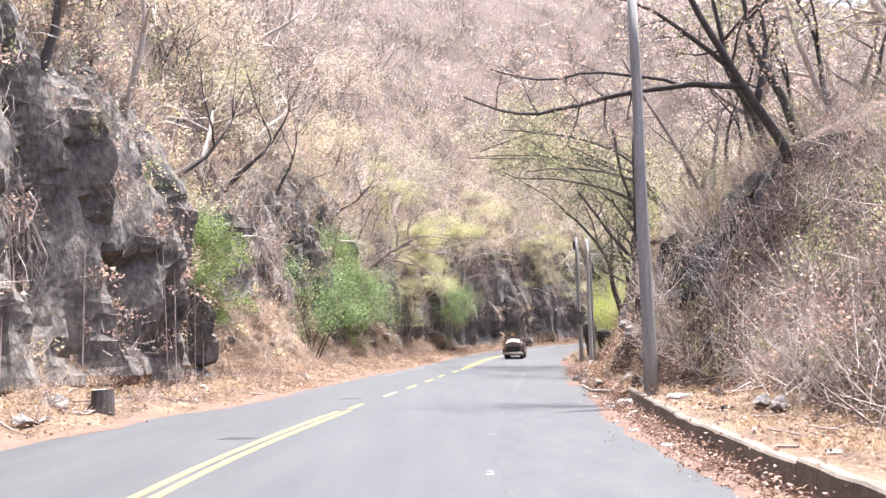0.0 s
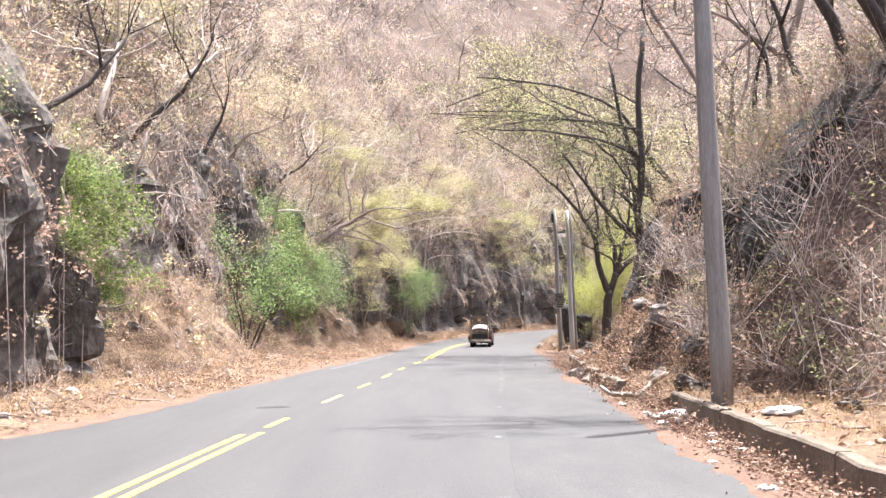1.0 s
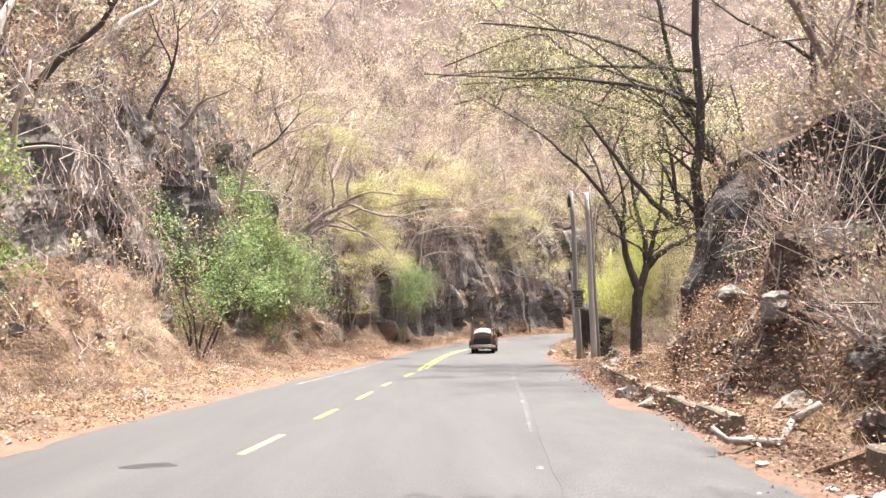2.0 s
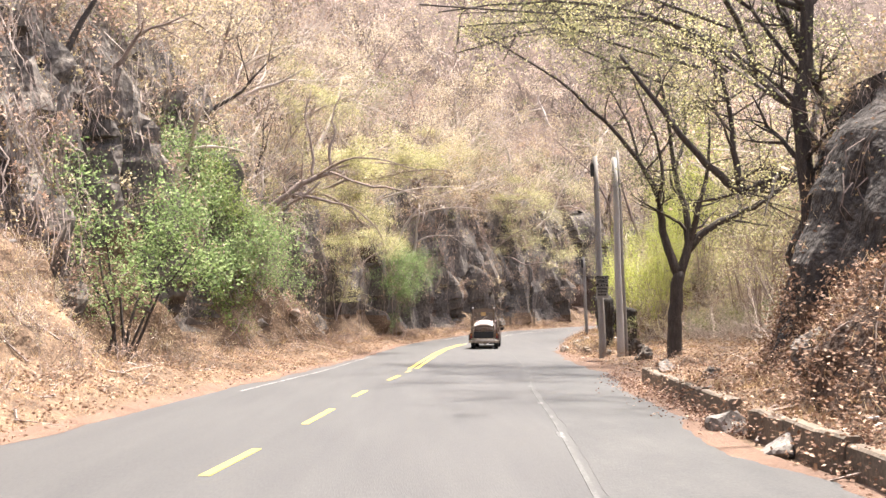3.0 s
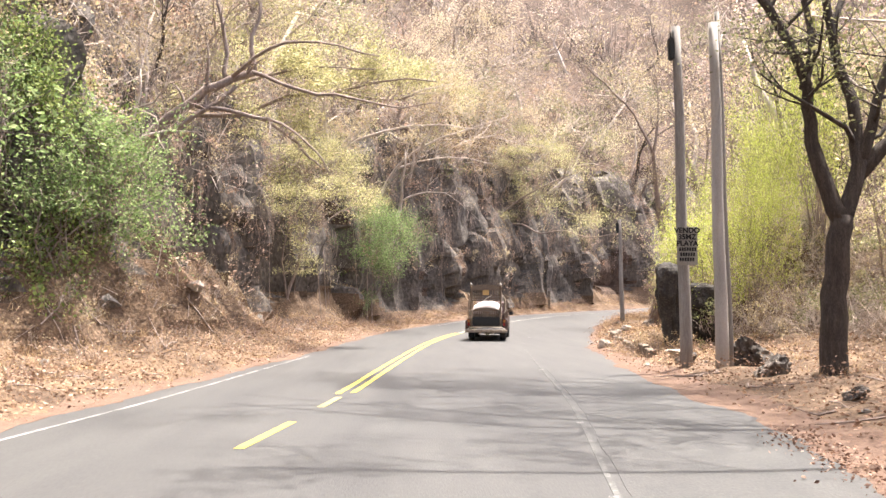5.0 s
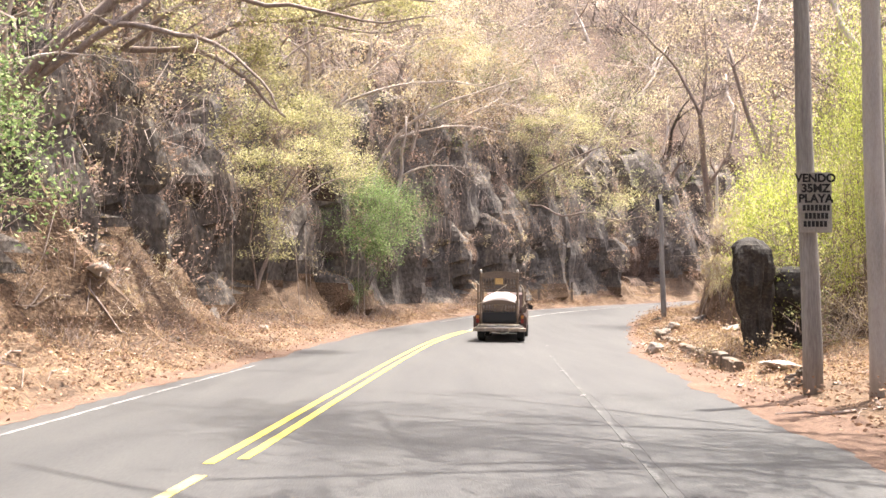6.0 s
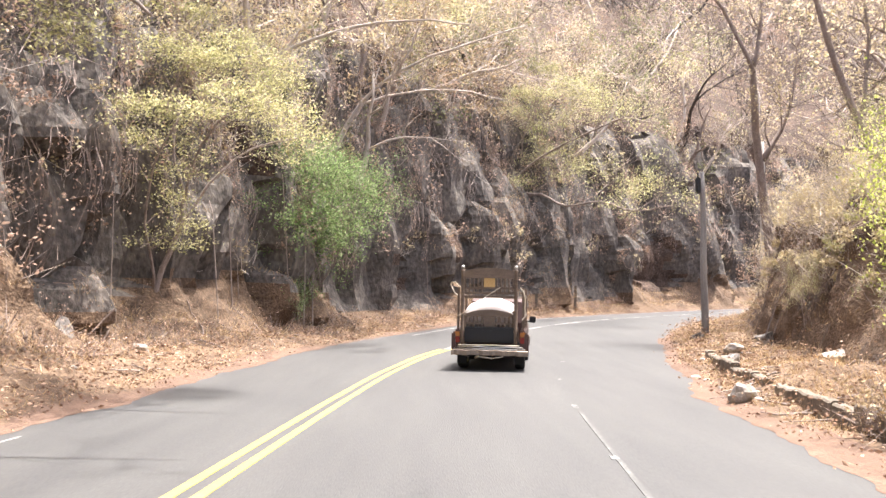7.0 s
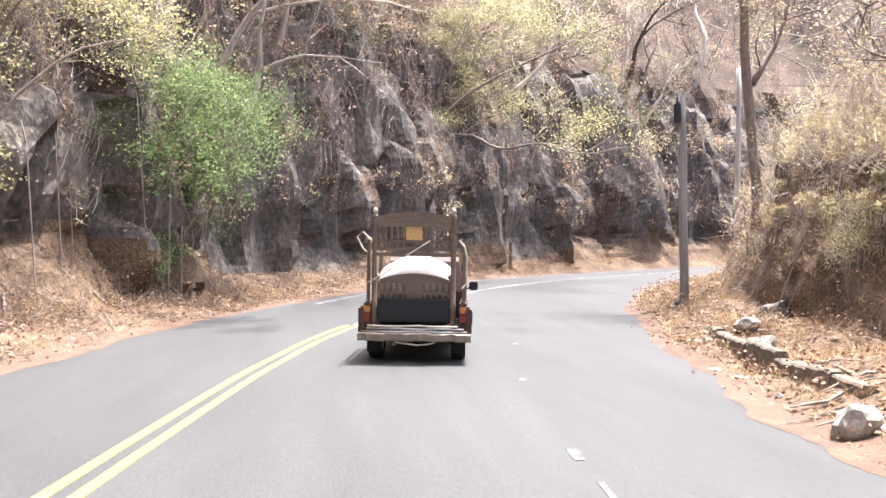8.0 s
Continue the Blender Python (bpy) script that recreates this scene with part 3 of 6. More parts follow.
trees_along(12, 6, 108, lambda y: -(left_foot(y) + rs.uniform(1.9, 7)), BRUSH, 0.6, 1.3)
trees_along(18, 6, 31, lambda y: right_foot(y) + rs.uniform(0.2, 6), BRUSH, 0.6, 1.2)
trees_along(16, 66, 92, lambda y: right_foot(y) + rs.uniform(0.4, 5), BRUSH, 0.5, 1.1)


BENT = [make_tree("leaning_bare_tree", 61 + k, 9.5, 0.15, (BARK, DRY_BARK, PALE_BARK)[k], (DRY, OLIVE, TAN)[k], 4, 0.045, 0.25, 3, (3, 5), (0.1, 0.1, 1), 0.02, 0.2, 0.66, 0.6, label="nearly bare tree leaning out from the edge of the rock", group="leaning trees", keep=0.5) for k in range(3)]
for k in range(17):
    y = 19 + k * 3.1 + rs.uniform(-1, 1)
    x, yy = at_offset(y, -(left_foot(y) + spline(LEFT, y)[3] * rs.uniform(0.4, 1.0)))
    ob = BENT[k % 3]
    scatter(ob, lean(ob, x, yy, rs.gauss(-0.2, 0.45), rs.uniform(22, 52), rs.uniform(0.75, 1.15), rs.uniform(0, 360)))

for k in range(18):
    y = rs.uniform(46, 114)
    x, yy = at_offset(y, -(left_foot(y) + rs.uniform(3, 24)))
    ob = BENT[k % 3]
    scatter(ob, lean(ob, x, yy, rs.gauss(-0.4, 0.6), rs.uniform(15, 45), rs.uniform(0.9, 1.4), rs.uniform(0, 360)))
for k in range(22):
    y = 64 + k * 2.0 + rs.uniform(-0.8, 0.8)
    x, yy = at_offset(y, -(left_foot(y) + spline(LEFT, y)[3] * rs.uniform(0.5, 1.6)))
    scatter(BENT[2], lean(BENT[2], x, yy, rs.gauss(-0.3, 0.5), rs.uniform(30, 68), rs.uniform(0.8, 1.25), rs.uniform(0, 360)))
for k in range(13):
    y = 24 + k * 1.7 + rs.uniform(-0.6, 0.6)
    x, yy = at_offset(y, right_foot(y) + rs.uniform(3.5, 12))
    scatter(BENT[0], lean(BENT[0], x, yy, rs.uniform(0, 6.28), rs.uniform(0, 14), rs.uniform(0.8, 1.2), rs.uniform(0, 360)))


def thicket(name, label, seed, spots, twig_mat, leaf_mat, twigs, leaves, low, high, size, tall=1.0, thick=1.0):
    """Undergrowth too dense to count: every spot gets a spray of bare twigs and a loose cloud of small leaves."""
    g = np.random.default_rng(seed)
    base = np.array(spots)
    h = g.uniform(low, high, len(base))
    b = np.repeat(base, twigs, axis=0)
    hh = np.repeat(h, twigs)[:, None]
    n = len(b)
    foot = b + g.normal(0, 0.16, (n, 3)) * hh * (1, 1, 0.1)
    way = g.normal(0, 0.55, (n, 3)) + (0, 0, 1.0)
    way /= np.linalg.norm(way, axis=1, keepdims=True)
    start = foot + way * hh * g.uniform(0, 0.55, (n, 1))
    end = start + (way + g.normal(0, 0.45, (n, 3))) * hh * g.uniform(0.3, 0.75, (n, 1))
    side = np.cross(end - start, g.normal(0, 1, (n, 3)))
    side /= np.linalg.norm(side, axis=1, keepdims=True) + 1e-9
    up = np.cross(end - start, side)
    up /= np.linalg.norm(up, axis=1, keepdims=True) + 1e-9
    r = (0.006 + 0.012 * g.uniform(0, 1, (n, 1)) ** 2) * (0.7 + 0.35 * hh) * thick
    v = np.stack([start + side * r, start - 0.5 * side * r + 0.87 * up * r, start - 0.5 * side * r - 0.87 * up * r, end], 1).reshape(-1, 3)
    k = 4 * np.arange(n)[:, None]
    f = np.concatenate([k + (0, 1, 3), k + (1, 2, 3), k + (2, 0, 3)])
    ob = thing(name, label, "undergrowth", kind="stuff")
    attach("twigs", mesh_of("twigs", v.tolist(), f.tolist(), twig_mat), ob)
    if leaves:
        c = np.repeat(base, leaves, axis=0)
        hl = np.repeat(h, leaves)[:, None]
        m = len(c)
        q = g.normal(0, 1, (m, 3))
        q = q / np.linalg.norm(q, axis=1, keepdims=True) * g.uniform(0.25, 1, (m, 1)) ** 0.5
        lump = np.repeat(g.normal(0, 0.3, (len(base) * 6, 3)), leaves // 6, axis=0) if leaves % 6 == 0 else 0
        c = c + (q * (0.24, 0.24, 0.2) + (0, 0, 0.62) + lump) * hl * (1, 1, tall)
        attach("leaves", leaves_mesh("leaves", seed, c, 1, 0.03, size, leaf_mat), ob)
    return ob


def spots_on(count, seed, y0, y1, offset):
    rng = random.Random(seed)
    out = []
    while len(out) < count:
        y = rng.uniform(y0, y1)
        x, yy = at_offset(y, offset(y, rng))
        out.append((x, yy, drop(x, yy) - 0.05))
    return out


near_left = lambda y, r: -(left_foot(y) + 1.4 + r.uniform(0, 1) ** 1.5 * 16)
far_left = lambda y, r: -(left_foot(y) + 12 + r.uniform(0, 1) ** 1.2 * 62)
near_right = lambda y, r: right_foot(y) + (3.2 if 31.5 < y < 41 else 0) + r.uniform(0, 1) ** 1.3 * 10
low_right = lambda y, r: right_foot(y) + (-0.8 if y < 65 else 0.6) + r.uniform(0, 1) * 4.4
thicket("bank_tufts", "low withered shrubs and stalks on the bank below the rock", 320, spots_on(260, 320, 8, 104, lambda y, r: -(spline(LEFT_EDGE, y)[0] + spline(LEFT, y)[0] * r.uniform(0.3, 1.0))), DRY_BARK, DRY, 26, 60, 0.25, 0.8, 0.024)
thicket("dry_undergrowth", "withered brown undergrowth covering the slope above the cutting", 301, spots_on(520, 301, 6, 112, near_left), DRY_BARK, DRY, 30, 132, 1.2, 3.0, 0.07)
thicket("straw_undergrowth", "straw-yellow withered undergrowth on the slope", 302, spots_on(300, 302, 6, 112, near_left), PALE_BARK, STRAW, 26, 132, 1.2, 3.2, 0.07)
thicket("olive_undergrowth", "dull olive bushes scattered over the slope", 303, spots_on(170, 303, 6, 112, near_left), DRY_BARK, OLIVE, 18, 150, 1.0, 2.6, 0.075)
thicket("far_dry_woods", "dry pinkish woodland covering the hillside above the road, paled as by haze", 304, spots_on(1150, 304, -5, 121, far_left), DRY_BARK, FAR_DRY, 14, 72, 2.5, 7.5, 0.125, thick=1.5)
thicket("far_pale_woods", "pale yellowing woodland on the hillside above the road", 305, spots_on(520, 305, -5, 121, far_left), PALE_BARK, STRAW, 18, 84, 2.5, 7.5, 0.125, thick=1.7)
thicket("hilltop_woods", "dry woodland on the far side of the valley", 314, spots_on(330, 314, 112, 133, far_left), DRY_BARK, FAR_DRY, 18, 66, 3.5, 8.0, 0.2, thick=2.2)
thicket("crest_shrubs", "grey-green leafy shrubs along the top of the dark rock wall", 341, spots_on(95, 341, 9, 37, lambda y, r: -(left_foot(y) + 1.3 + r.uniform(0, 1) ** 1.6 * 8)), DRY_BARK, OLIVE, 26, 240, 1.0, 2.6, 0.04)
slope = lambda y, r: -(left_foot(y) + 3 + r.uniform(0, 1) ** 1.3 * 42)
thicket("slope_twigs", "tangle of dark bare twigs over the dry slope", 316, spots_on(300, 316, 18, 119, slope), BARK, None, 34, 0, 2.0, 5.0, 0, thick=1.5)
thicket("pale_slope_twigs", "tangle of bleached bare branches over the dry slope", 317, spots_on(260, 317, 18, 119, slope), PALE_BARK, None, 26, 0, 2.0, 5.0, 0, thick=1.5)
# Pale bark lifts these darker brown-grey twigs in place of veiling glare.
thicket("bank_thicket", "tangle of bare twigs, paled as by veiling glare, and dry leaves on the shaded bank", 306, spots_on(250, 306, 3, 42, near_right), PALE_BARK, DRY, 70, 96, 0.8, 2.2, 0.04, thick=0.45)
thicket("bank_olive_thicket", "dull olive shrubs among bare twigs on the shaded bank", 307, spots_on(170, 307, 3, 42, near_right), DRY_BARK, OLIVE, 40, 180, 0.8, 2.2, 0.034)
thicket("roadside_scrub", "withered shrubs behind the poles and trees", 308, spots_on(150, 308, 42, 68, low_right), PALE_BARK, OLIVE, 50, 110, 0.7, 2.4, 0.042, thick=0.6)
thicket("bend_scrub", "pale withered scrub on the bank inside the bend", 309, spots_on(110, 309, 64, 98, low_right), PALE_BARK, STRAW, 60, 132, 0.5, 1.6, 0.034, thick=0.7)
thicket("bend_straw_scrub", "straw-yellow scrub on the bank inside the bend", 319, spots_on(190, 319, 63, 98, low_right), PALE_BARK, STRAW, 36, 150, 0.5, 1.8, 0.034, thick=0.6)
thicket("bend_woods", "dry woodland behind the bank inside the bend", 310, spots_on(170, 310, 40, 98, lambda y, r: right_foot(y) + 5 + r.uniform(0, 1) * 20), BARK, DRY, 26, 120, 2.0, 6.0, 0.075)
thicket("bank_twigs", "tangle of bare grey-brown stems behind the forked tree", 343, spots_on(45, 343, 42, 68, lambda y, r: right_foot(y) + 1.5 + r.uniform(0, 1) * 13), DRY_BARK, None, 34, 0, 2.5, 6.0, 0, thick=1.2)
thicket("bend_pale_woods", "yellowing woodland behind the bank", 311, spots_on(110, 311, 40, 98, lambda y, r: right_foot(y) + 5 + r.uniform(0, 1) * 20), DRY_BARK, LEMON, 20, 180, 2.0, 6.0, 0.075)


def cliff_points(count, seed, y0, y1, low, high, side=-1):
    """Spots on the face of a cutting: the left one, or with side=1 the right one."""
    rng = random.Random(seed)
    out = []
    while len(out) < count:
        y, t = rng.uniform(y0, y1), rng.uniform(low, high)
        f, hf, hc, wc, _ = spline(LEFT if side < 0 else RIGHT, y)
        i = station(y)
        hit = TREE.ray_cast(LINE[i] + Vector((0, 0, hf + hc * t)), NORMAL[i] * side)
        if hit[0] is not None:
            out.append((tuple(hit[0]), tuple(NORMAL[i] * -side)))
    return out


def hanging_roots():
    rng = random.Random(77)
    b = Build()
    places = cliff_points(150, 78, 8, 112, 0.45, 1.1)
    for (x, y, z), nn in cliff_points(95, 80, 8, 114, 0.4, 1.0):
        places += [((x + nn[1] * q + nn[0] * 0.2, y - nn[0] * q + nn[1] * 0.2, z + rng.gauss(0, 0.4)), nn) for q in [rng.gauss(0, 0.5) for _ in range(12)]]
    for (x, y, z), nn in places:
        p = Vector((x, y, z)) + Vector(nn) * rng.uniform(0.05, 0.3)
        length = rng.uniform(0.6, 2.6)
        pts = [p]
        for k in range(5):
            p = p + Vector((rng.gauss(0, 0.13), rng.gauss(0, 0.13), -length / 5)) + Vector(nn) * rng.gauss(0.02, 0.05)
            pts.append(p)
        r = rng.uniform(0.008, 0.03)
        b.tube(pts, [r * (1 - 0.12 * k) for k in range(6)], 3, False)
    return b.mesh("strands", DRY_BARK)


roots = thing("hanging_roots", "pale roots and dry creepers hanging down the rock", "roots", kind="stuff")
attach("strands", hanging_roots(), roots)
def curtains(name, label, seed, places, strands, low, high, bark, leaf, per, size):
    """Dead creepers draped down the rock: slack thin stems, each with a few withered leaves."""
    g = np.random.default_rng(seed)
    p = np.repeat(np.array([a for a, _ in places]), strands, axis=0)
    out = np.repeat(np.array([b for _, b in places]), strands, axis=0)
    n = len(p)
    along = np.stack([-out[:, 1], out[:, 0], 0 * out[:, 0]], 1)
    length = np.repeat(g.uniform(low, high, len(places)), strands)[:, None] * g.uniform(0.5, 1.2, (n, 1))
    drift = np.repeat(g.normal(-0.12, 0.22, len(places)), strands)[:, None] + g.normal(0, 0.08, (n, 1))
    p = p + along * g.normal(0, 0.45, (n, 1)) + out * g.uniform(0.05, 0.32, (n, 1)) + (0, 0, 1) * g.normal(0, 0.3, (n, 1))
    rings, r = [], g.uniform(0.007, 0.022, (n, 1))
    for k in range(4):
        q = p + (along * drift + (0, 0, -1)) * length * k / 3 + out * (0.16 * math.sin(k) + g.normal(0, 0.05, (n, 1))) + along * g.normal(0, 0.06, (n, 1))
        w = r * (1 - 0.25 * k)
        rings += [q + out * w, q - 0.5 * out * w + 0.87 * along * w, q - 0.5 * out * w - 0.87 * along * w]
    v = np.stack(rings, 1)
    k = 12 * np.arange(n)[:, None]
    f = np.concatenate([k + (3 * a + b, 3 * a + (b + 1) % 3, 3 * a + 3 + (b + 1) % 3, 3 * a + 3 + b) for a in range(3) for b in range(3)])
    ob = thing(name, label, "creepers", kind="stuff")
    attach("strands", mesh_of("strands", v.reshape(-1, 3).tolist(), f.tolist(), bark), ob)
    t = g.uniform(0.1, 1, (n, per, 1))
    c = (v[:, None, 0] * (1 - t) + v[:, None, 9] * t).reshape(-1, 3)
    attach("leaves", leaves_mesh("leaves", seed, c, 1, 0.09, size, leaf, 0.6, 0.9), ob)


curtains("dead_creepers", "dead grey-brown creepers draped down the dark rock wall", 351, cliff_points(560, 352, 60, 114, 0.34, 1.05), 11, 0.8, 2.5, DRY_BARK, DRY, 8, 0.045)
curtains("dead_creepers", "dead grey-brown creepers draped down the dark rock wall", 353, cliff_points(150, 354, 36, 62, 0.3, 1.0), 11, 0.8, 2.6, DRY_BARK, TAN, 6, 0.05)
curtains("dead_creepers", "dead creepers hanging over the top of the rock wall", 355, cliff_points(80, 356, 10, 36, 0.55, 1.05), 9, 0.6, 1.8, DRY_BARK, OLIVE, 7, 0.05)
fan = [p for p, _ in cliff_points(3400, 357, 22.5, 41, -0.1, 0.36, 1)]
fan_leaves = thing("fan_leaves", "deep drift of curled brown leaves on the slope behind the kerb", "leaf litter", kind="stuff")
attach("leaves", leaves_mesh("leaves", 358, [(x - 0.03, y, z + 0.03) for x, y, z in fan], 7, 0.13, 0.034, WITHERED, 0.4), fan_leaves)
curtains("outcrop_creepers", "thin dry creepers and roots hanging down the black outcrop", 359, cliff_points(18, 360, 24, 41, 0.7, 1.05, 1), 6, 0.5, 1.4, DRY_BARK, TAN, 5, 0.035)
thicket("outcrop_scrub", "withered shrubs and bare stalks on top of the black outcrop", 361, [(p[0], p[1], p[2] - 0.05) for p, _ in cliff_points(60, 362, 24, 41, 0.8, 1.15, 1)], DRY_BARK, TAN, 40, 60, 0.4, 1.2, 0.04, thick=0.6)
thicket("gold_scrub", "golden sunlit scrub on top of the bank inside the bend", 363, [(p[0] - 0.1, p[1], p[2] - 0.1) for p, _ in cliff_points(95, 364, 64, 84, 0.4, 1.15, 1)], PALE_BARK, STRAW, 26, 170, 0.4, 1.1, 0.038, thick=0.6)
thicket("yellow_scrub", "yellow-leaved scrub on top of the bank inside the bend", 365, [(p[0] - 0.1, p[1], p[2] - 0.1) for p, _ in cliff_points(34, 366, 64, 78, 0.55, 1.15, 1)], DRY_BARK, LEMON, 16, 190, 0.4, 1.0, 0.036, thick=0.6)
thicket("ridge_straw", "dry straw tufts on the steep fans of earth below the rock", 318, [(p[0] + n[0] * 0.05, p[1] + n[1] * 0.05, p[2] - 0.08) for p, n in cliff_points(260, 85, 37, 70, 0.0, 0.26)], PALE_BARK, STRAW, 26, 60, 0.25, 0.6, 0.02, thick=0.5)
crest = cliff_points(190, 83, 8, 112, 0.85, 1.1) + cliff_points(230, 84, 52, 84, 0.45, 1.05)
face = [(p[0] + n[0] * 0.1, p[1] + n[1] * 0.1, p[2] - 0.3) for p, n in cliff_points(560, 79, 8, 114, 0.1, 1.05)]
thicket("cliff_creepers", "withered brown creepers clinging to the rock face", 312, face[:360], DRY_BARK, DRY, 20, 66, 0.5, 1.5, 0.06)
thicket("cliff_crest_scrub", "pale withered shrubs hanging over the edge of the rock", 315, [(p[0] + n[0] * 0.1, p[1] + n[1] * 0.1, p[2] - 0.2) for p, n in crest], PALE_BARK, STRAW, 24, 90, 0.8, 2.0, 0.05)
thicket("cliff_straw", "dry straw tufts in the cracks of the rock face", 313, face[360:], PALE_BARK, STRAW, 16, 60, 0.5, 1.3, 0.06)


# ---- verges: grass, litter, stones ----
def grass(name, label, seed, spots, blades, low, high):
    g = np.random.default_rng(seed)
    b = np.repeat(np.array(spots), blades, axis=0)
    n = len(b)
    foot = b + g.normal(0, 0.13, (n, 3)) * (1, 1, 0.0)
    h = g.uniform(low, high, (n, 1))
    tip = foot + (g.normal(0, 0.5, (n, 3)) * (1, 1, 0.15) + (0, 0, 0.8)) * h
    side = np.cross(tip - foot, g.normal(0, 1, (n, 3)))
    side /= np.linalg.norm(side, axis=1, keepdims=True)
    w = 0.004 + 0.008 * h
    v = np.stack([foot + side * w, foot - side * w, tip], 1).reshape(-1, 3)
    ob = thing(name, label, "dry grass", kind="stuff")
    attach("blades", mesh_of("blades", v.tolist(), np.arange(3 * n).reshape(-1, 3).tolist(), GRASS), ob)


def strewn(seed, count, y0, y1, left, inner, outer):
    rng = random.Random(seed)
    out = []
    for _ in range(count):
        y = rng.uniform(y0, y1)
        e = spline(LEFT_EDGE if left else RIGHT_EDGE, y)[0]
        f = spline(LEFT if left else RIGHT, y)[0]
        o = e + f * rng.uniform(inner, outer)
        x, yy = at_offset(y, -o if left else o)
        out.append((x, yy, drop(x, yy)))
    return out


grass("dry_grass_left", "pale straw grass on the bank below the rock", 401, strewn(401, 2600, 6, 112, True, 0.35, 1.05), 9, 0.1, 0.38)
grass("dry_grass_right", "pale straw grass on the verge behind the kerb", 402, strewn(402, 2200, 2, 95, False, 0.4, 1.25) + strewn(412, 900, 58, 92, False, 0.12, 0.8), 9, 0.08, 0.3)
litter_spots = strewn(423, 5000, 26, 100, True, 0.0, 0.55) + strewn(424, 2500, 56, 92, False, 0.0, 0.7) + strewn(428, 2500, 38, 60, False, 0.05, 1.1) + strewn(403, 9000, 4, 104, True, 0.03, 1.1) + strewn(404, 6000, 2, 92, False, 0.1, 1.5)
stubble = strewn(425, 2600, 22, 104, True, 0.08, 0.7) + strewn(426, 900, 60, 92, False, 0.1, 0.7)
grass("dry_stubble", "short trampled straw along the road's edge", 427, stubble, 8, 0.04, 0.16)
leaf_litter = thing("leaf_litter", "fallen brown leaves strewn over banks and gutters", "leaf litter", kind="stuff")
attach("leaves", leaves_mesh("leaves", 405, [(x, y, z + 0.03) for x, y, z in litter_spots], 4, 0.16, 0.036, WITHERED, 0.25), leaf_litter)

gutter = []
for _ in range(3000):
    y = rs.uniform(3, 31) if rs.random() < 0.7 else rs.uniform(33, 47)
    x, yy = at_offset(y, (7.2 if y < 32 else 6.7) - abs(rs.gauss(0, 0.3)))
    gutter.append((x, yy, max(0.0, drop(x, yy)) + 0.02))
gutter += [(x + rs.gauss(0, 0.15), y + rs.gauss(0, 0.2), z) for x, y, z in gutter[::2]]
gutter_leaves = thing("gutter_leaves", "drift of red-brown fallen leaves along the kerb", "leaf litter", kind="stuff")
attach("leaves", leaves_mesh("leaves", 406, gutter, 4, 0.09, 0.026, RUST, 0.25), gutter_leaves)

# named plants
GB1 = place_first(bush("green_bush", 201, 4.2, 2.4, DRY_BARK, GREEN, 6500, 0.072, "dense green leafy bush hanging over the rock face", 10), put(None, -10.0, 30.4, 0, 0.75, 0, 3.2, tall=1.15))
# Around y 57 the darker leaves put shade into the dense bush's colour.
for x, y, z, rz, sc, tall in ((-10.0, 28.6, 3.0, 160, 0.7, 1.0), (-9.7, 31.9, 1.9, 90, 0.55, 1.1), (-10.4, 29.4, 4.6, 200, 0.7, 1.0), (-6.9, 57.2, 0.6, 40, 0.85, 1.2), (-7.4, 57.6, 4.4, 150, 0.85, 1.1), (-8.2, 56.0, 5.6, 20, 0.9, 1.1)):
    copy_thing(GB1, put(None, x, y, rz, sc, 0.0, z, tall))
GB2 = place_first(bush("green_tree", 202, 6.2, 3.6, BARK, PALE_GREEN, 11000, 0.055, "spreading green tree rooted on the straw bank", 7, "tree"), put(None, -8.5, 47.0, 20, 1.0, 0.1))
copy_thing(GB2, put(None, -10.4, 54.2, 120, 0.9, 0.0, 3.6))
GB4 = place_first(bush("green_bush", 204, 4.0, 2.6, DRY_BARK, PALE_GREEN, 5000, 0.058, "bright green bush growing up the rock face", 10), put(None, -0.6, 84.6, 30, 0.85, 0.0, 2.2))
for x, y, z, rz, sc, tall in ((-1.4, 83.6, 3.6, 160, 0.8, 1.0), (-0.9, 84.2, 5.2, 20, 0.75, 1.0), (0.4, 85.0, 3.0, 110, 0.8, 1.1), (0.9, 86.0, 4.6, 200, 0.75, 1.1), (-0.3, 85.4, 5.0, 290, 0.8, 1.0), (-1.2, 84.0, 1.0, 250, 0.5, 1.1), (-6.2, 57.8, 2.2, 200, 0.95, 1.1), (-5.9, 58.0, 4.0, 60, 0.85, 1.0), (-7.0, 56.6, 2.6, 330, 0.9, 1.1), (-8.8, 54.6, 4.2, 130, 0.9, 1.2), (-10.4, 31.6, 5.2, 75, 0.75, 0.9), (-10.8, 26.4, 6.4, 15, 0.6, 0.9)):
    copy_thing(GB4, put(None, x, y, rz, sc, 0.0, z, tall))
LIME1 = place_first(bush("lime_bush", 206, 6.0, 2.2, DRY_BARK, LIME, 17000, 0.047, "tall bright lime-green thicket beyond the poles", 14), put(None, 12.2, 65.8, 0, 0.55, 0.2, tall=1.7))
for x, y, rz, sc, tall in ((13.4, 64.6, 70, 0.6, 1.8), (14.4, 67.0, 120, 0.7, 1.7), (15.6, 64.6, 200, 0.75, 2.2)):
    copy_thing(LIME1, put(None, x, y, rz, sc, 0.2, tall=tall))
HANG = place_first(bush("willowy_bush", 216, 5.0, 2.6, DRY_BARK, LEMON, 6500, 0.034, "tall airy bush with yellowish-green leaves behind the forked tree", 9), put(None, 15.6, 56.4, 0, 0.95, 0.2, tall=1.3))
